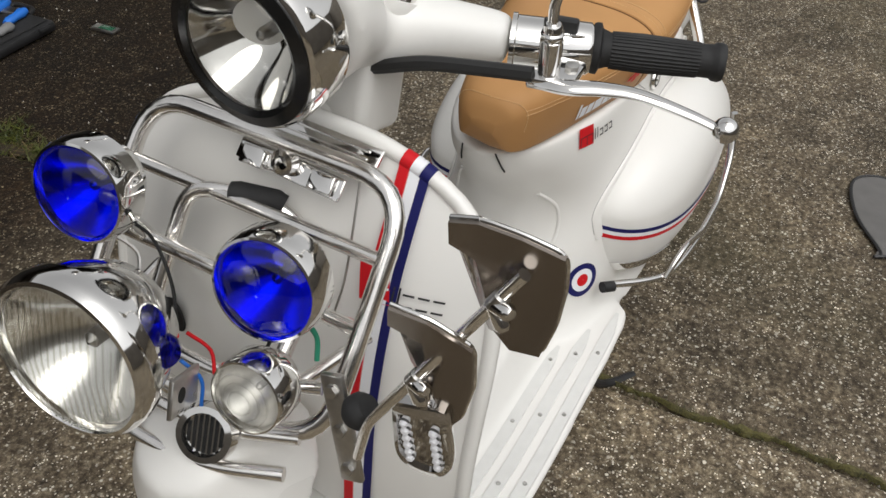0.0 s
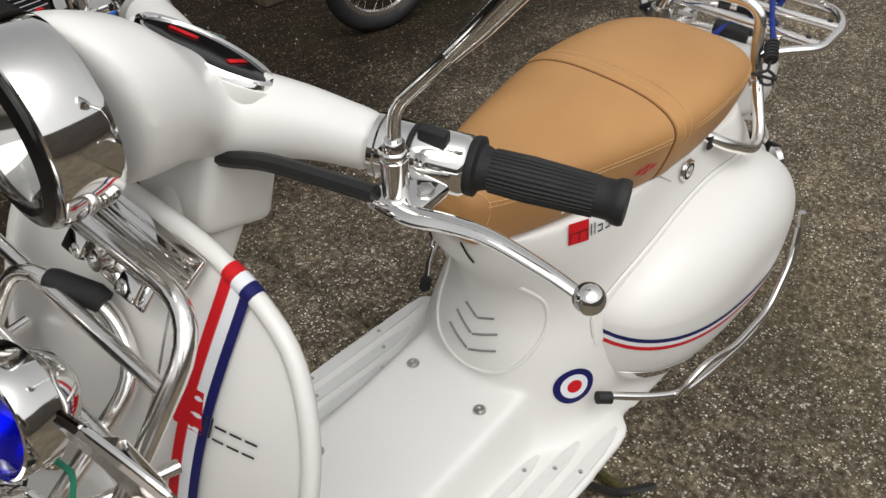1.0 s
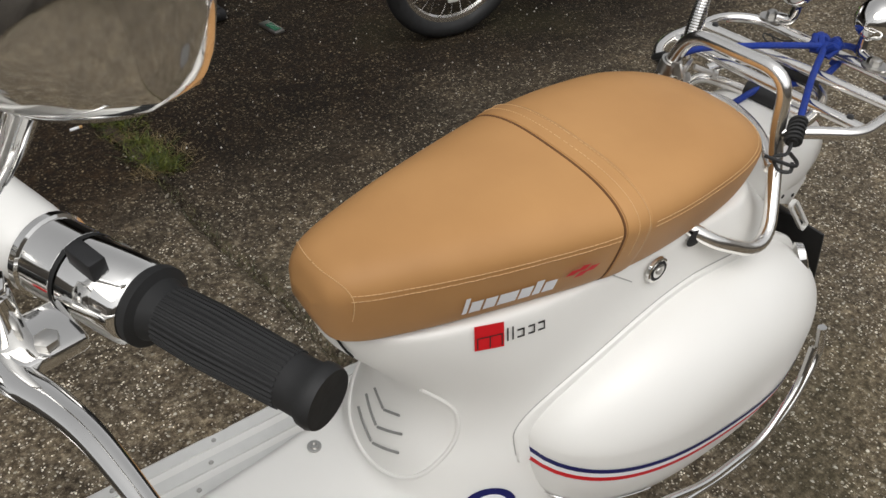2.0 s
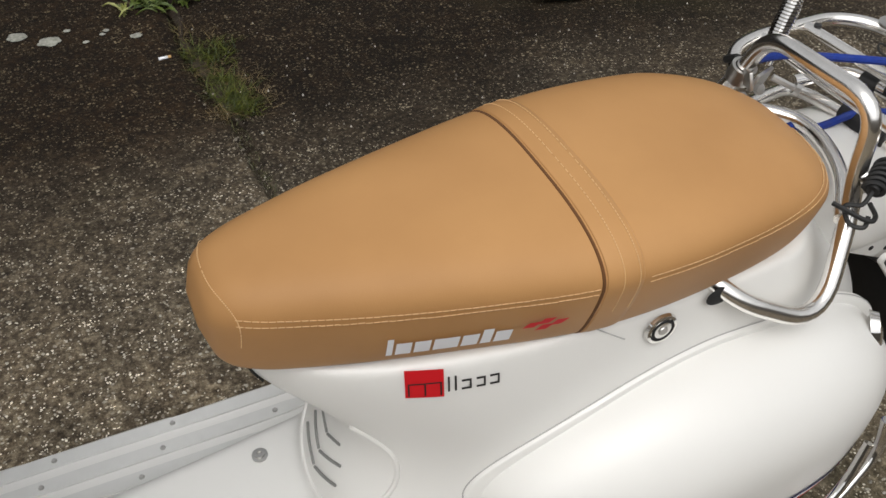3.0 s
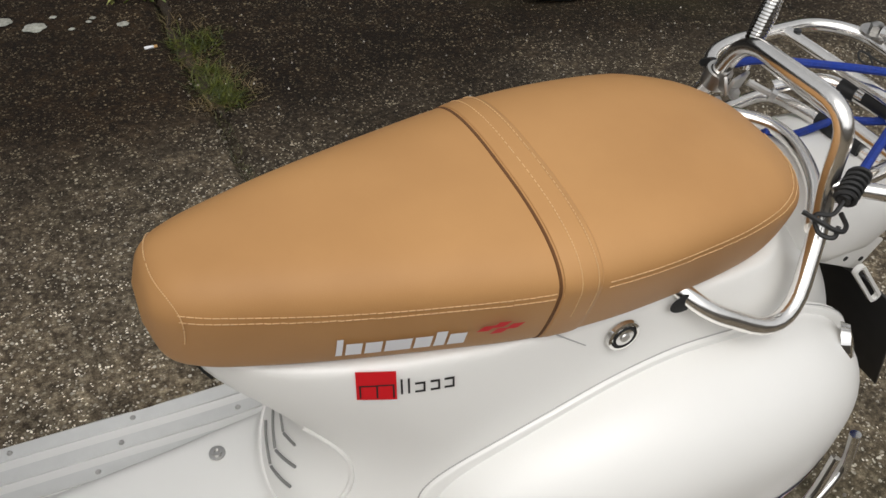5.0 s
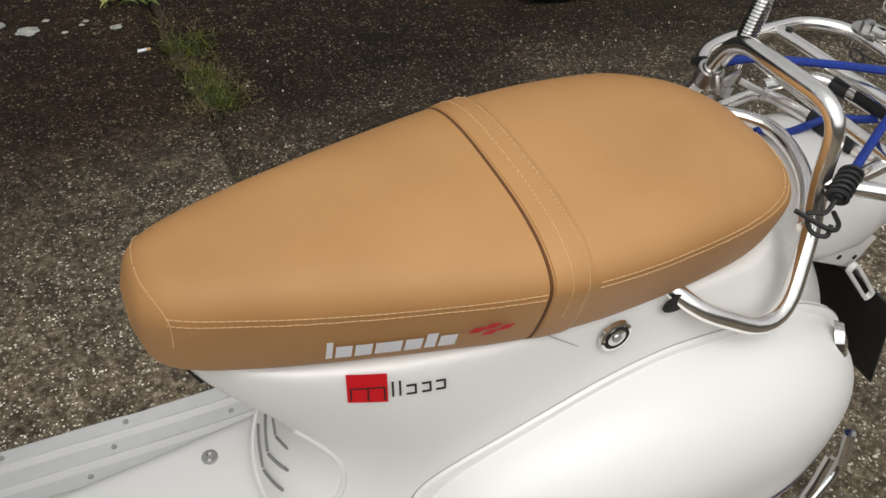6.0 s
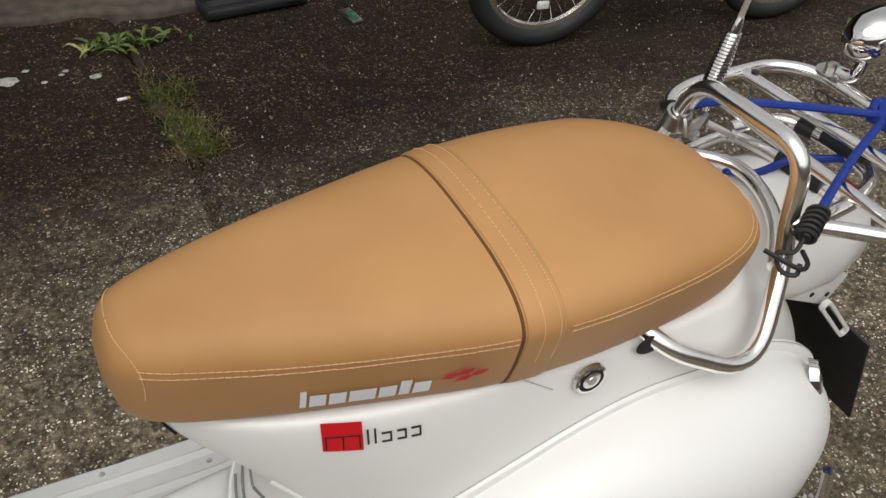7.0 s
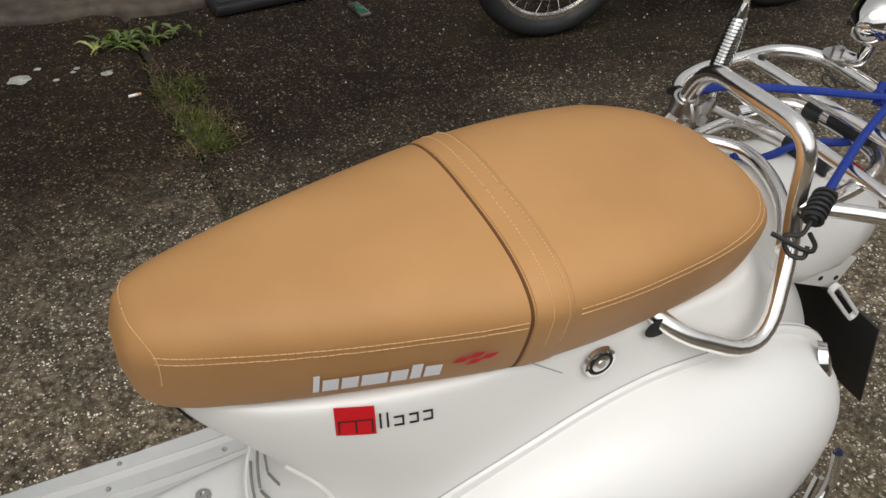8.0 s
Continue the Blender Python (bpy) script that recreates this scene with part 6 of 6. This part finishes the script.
for _ in range(1500):
    x, y = r.uniform(-0.6, 2.4), r.uniform(-1.0, 2.0)
    s = r.uniform(0.0012, 0.0034)
    n = 5
    a0 = r.uniform(0, 6)
    lo = [chips.verts.new((x + s * r.uniform(0.7, 1.2) * math.cos(a0 + 2 * math.pi * k / n), y + s * r.uniform(0.7, 1.2) * math.sin(a0 + 2 * math.pi * k / n), 0.0)) for k in range(n)]
    hi = chips.verts.new((x, y, s * 0.9 + 0.0022))
    for k in range(n):
        chips.faces.new((lo[k], lo[(k + 1) % n], hi))
tagged(part("stone_chips", chips, leaf_material("chip_stone", (0.06, 0.05, 0.04), (0.55, 0.52, 0.46)), smooth=False), "loose pale and brown stone chips on the concrete", "stones", kind="stuff")


# ---- garage behind the yard: walls and roof added unseen for shade; pillar, clutter
def wall(name, size, m, mat, label):
    return tagged(part(name, box(size, m), mat, smooth=False), label, "wall", kind="structure")


wall("wall_back", (9.0, 0.2, 2.04), pose(0.5, 4.6, 1.02), BRICKDARK, "dark block wall, unseen, added at the back of the garage")
wall("wall_side", (0.2, 1.9, 2.04), pose(-3.6, 3.65, 1.02), BRICKDARK, "dark block side wall, unseen, added to the garage")
wall("wall_far_side", (0.2, 1.9, 2.04), pose(4.6, 3.65, 1.02), BRICKDARK, "dark block far side wall, unseen, added to the garage")
# walls out of view, added so that the chrome reflects a darker horizon
UNSEENWALL = simple("weathered_render", (0.22, 0.20, 0.175), 0.9, vary=0.35, scale=8, bump=0.4)
wall("unseen_wall_front", (13.0, 0.2, 2.3), pose(1.0, -5.1, 1.15), UNSEENWALL, "plain rendered wall, unseen, added for the chrome to reflect")
wall("unseen_wall_left", (0.2, 7.7, 2.3), pose(-5.4, -1.15, 1.15), UNSEENWALL, "plain rendered wall, unseen, added for the chrome to reflect")
wall("unseen_wall_right", (0.2, 7.7, 2.3), pose(7.4, -1.15, 1.15), UNSEENWALL, "plain rendered wall, unseen, added for the chrome to reflect")
tagged(part("shade_roof", box((9.0, 2.1, 0.16), pose(0.5, 3.65, 2.12)), BRICKDARK, smooth=False), "dark flat roof, unseen, added to shade the back of the yard", "roof", kind="structure")
pillar = tagged(part("pillar", box((0.14, 0.14, 0.90), pose(1.725, 1.785, 0.45), 0.01), simple("grimy_post", (0.10, 0.075, 0.052), 0.9, vary=0.5, scale=40, bump=0.8)), "grimy brown concrete post beside the step", "pillar", kind="structure")


def bottle(m, h, rr, mat, cap):
    ob = part("bottle", lathe([(0.0, 0.0), (rr, 0.0), (rr, h * 0.68), (rr * 0.75, h * 0.78), (rr * 0.32, h * 0.88), (rr * 0.32, h * 0.92), (0.0, h * 0.92)], None, 20), mat)
    part("cap", lathe([(rr * 0.36, h * 0.9), (rr * 0.36, h), (0.0, h)], None, 16), cap, ob, "bottle cap")
    part("paper_label", lathe([(rr * 1.01, h * 0.2), (rr * 1.01, h * 0.55)], None, 20, False), WHITE_MATT, ob, "pale paper label")
    ob.matrix_world = m
    return tagged(ob, "plastic workshop bottle standing on the garage floor", "bottle", group="workshop bottles")


bottle(pose(1.565, 1.99, 0.034), 0.20, 0.036, GREENCAN, RED)
bottle(pose(1.645, 1.945, 0.034), 0.24, 0.045, WHITE_MATT, BLACK)
box_ob = tagged(part("cardboard_box", box((0.20, 0.16, 0.10), pose(1.46, 2.25, 0.085, 0, 0, 12), 0.004), simple("dark_card", (0.09, 0.06, 0.04), 0.85, vary=0.3)), "dark cardboard box on the garage floor", "box")


# ---- grey plastic sheet lying beside the scooter
def build_bag():
    pts = [(0.0, 0.02), (0.02, 0.0), (0.16, 0.01), (0.30, -0.03), (0.31, -0.12), (0.16, -0.22), (0.03, -0.16)]
    ring = spline([(*p, 0) for p in pts + pts[:1]], 6)[:-1]
    c = Vector((0.14, -0.08, 0))
    rows = []
    for p in ring + ring[:1]:
        d = Vector((p.x, p.y, 0)) - c
        rows.append([c + d * f + Vector((0, 0, 0.006 + 0.010 * abs(noise.noise(Vector(((c + d * f).x * 22, (c + d * f).y * 22, 5)))) * (1 - 0.5 * f))) for f in (0.05, 0.3, 0.6, 0.85, 1.0)])
    ob = part("plastic_sheet", sheet(rows, 0.001), simple("grey_plastic", (0.13, 0.125, 0.12), 0.4, vary=0.2, scale=30, bump=0.3))
    part("sheet_hem", tube([c + (Vector((p.x, p.y, 0)) - c) * 1.0 + Vector((0, 0, 0.008)) for p in ring + ring[:1]], 0.004, 6), BLACK, ob, "black hem")
    ob.matrix_world = Matrix.Translation((1.40, -0.58, 0.0)) @ pose(0, 0, 0, 0, 0, 25)
    return tagged(ob, "crumpled grey plastic sheet with a black hem on the concrete", "plastic sheet")


build_bag()
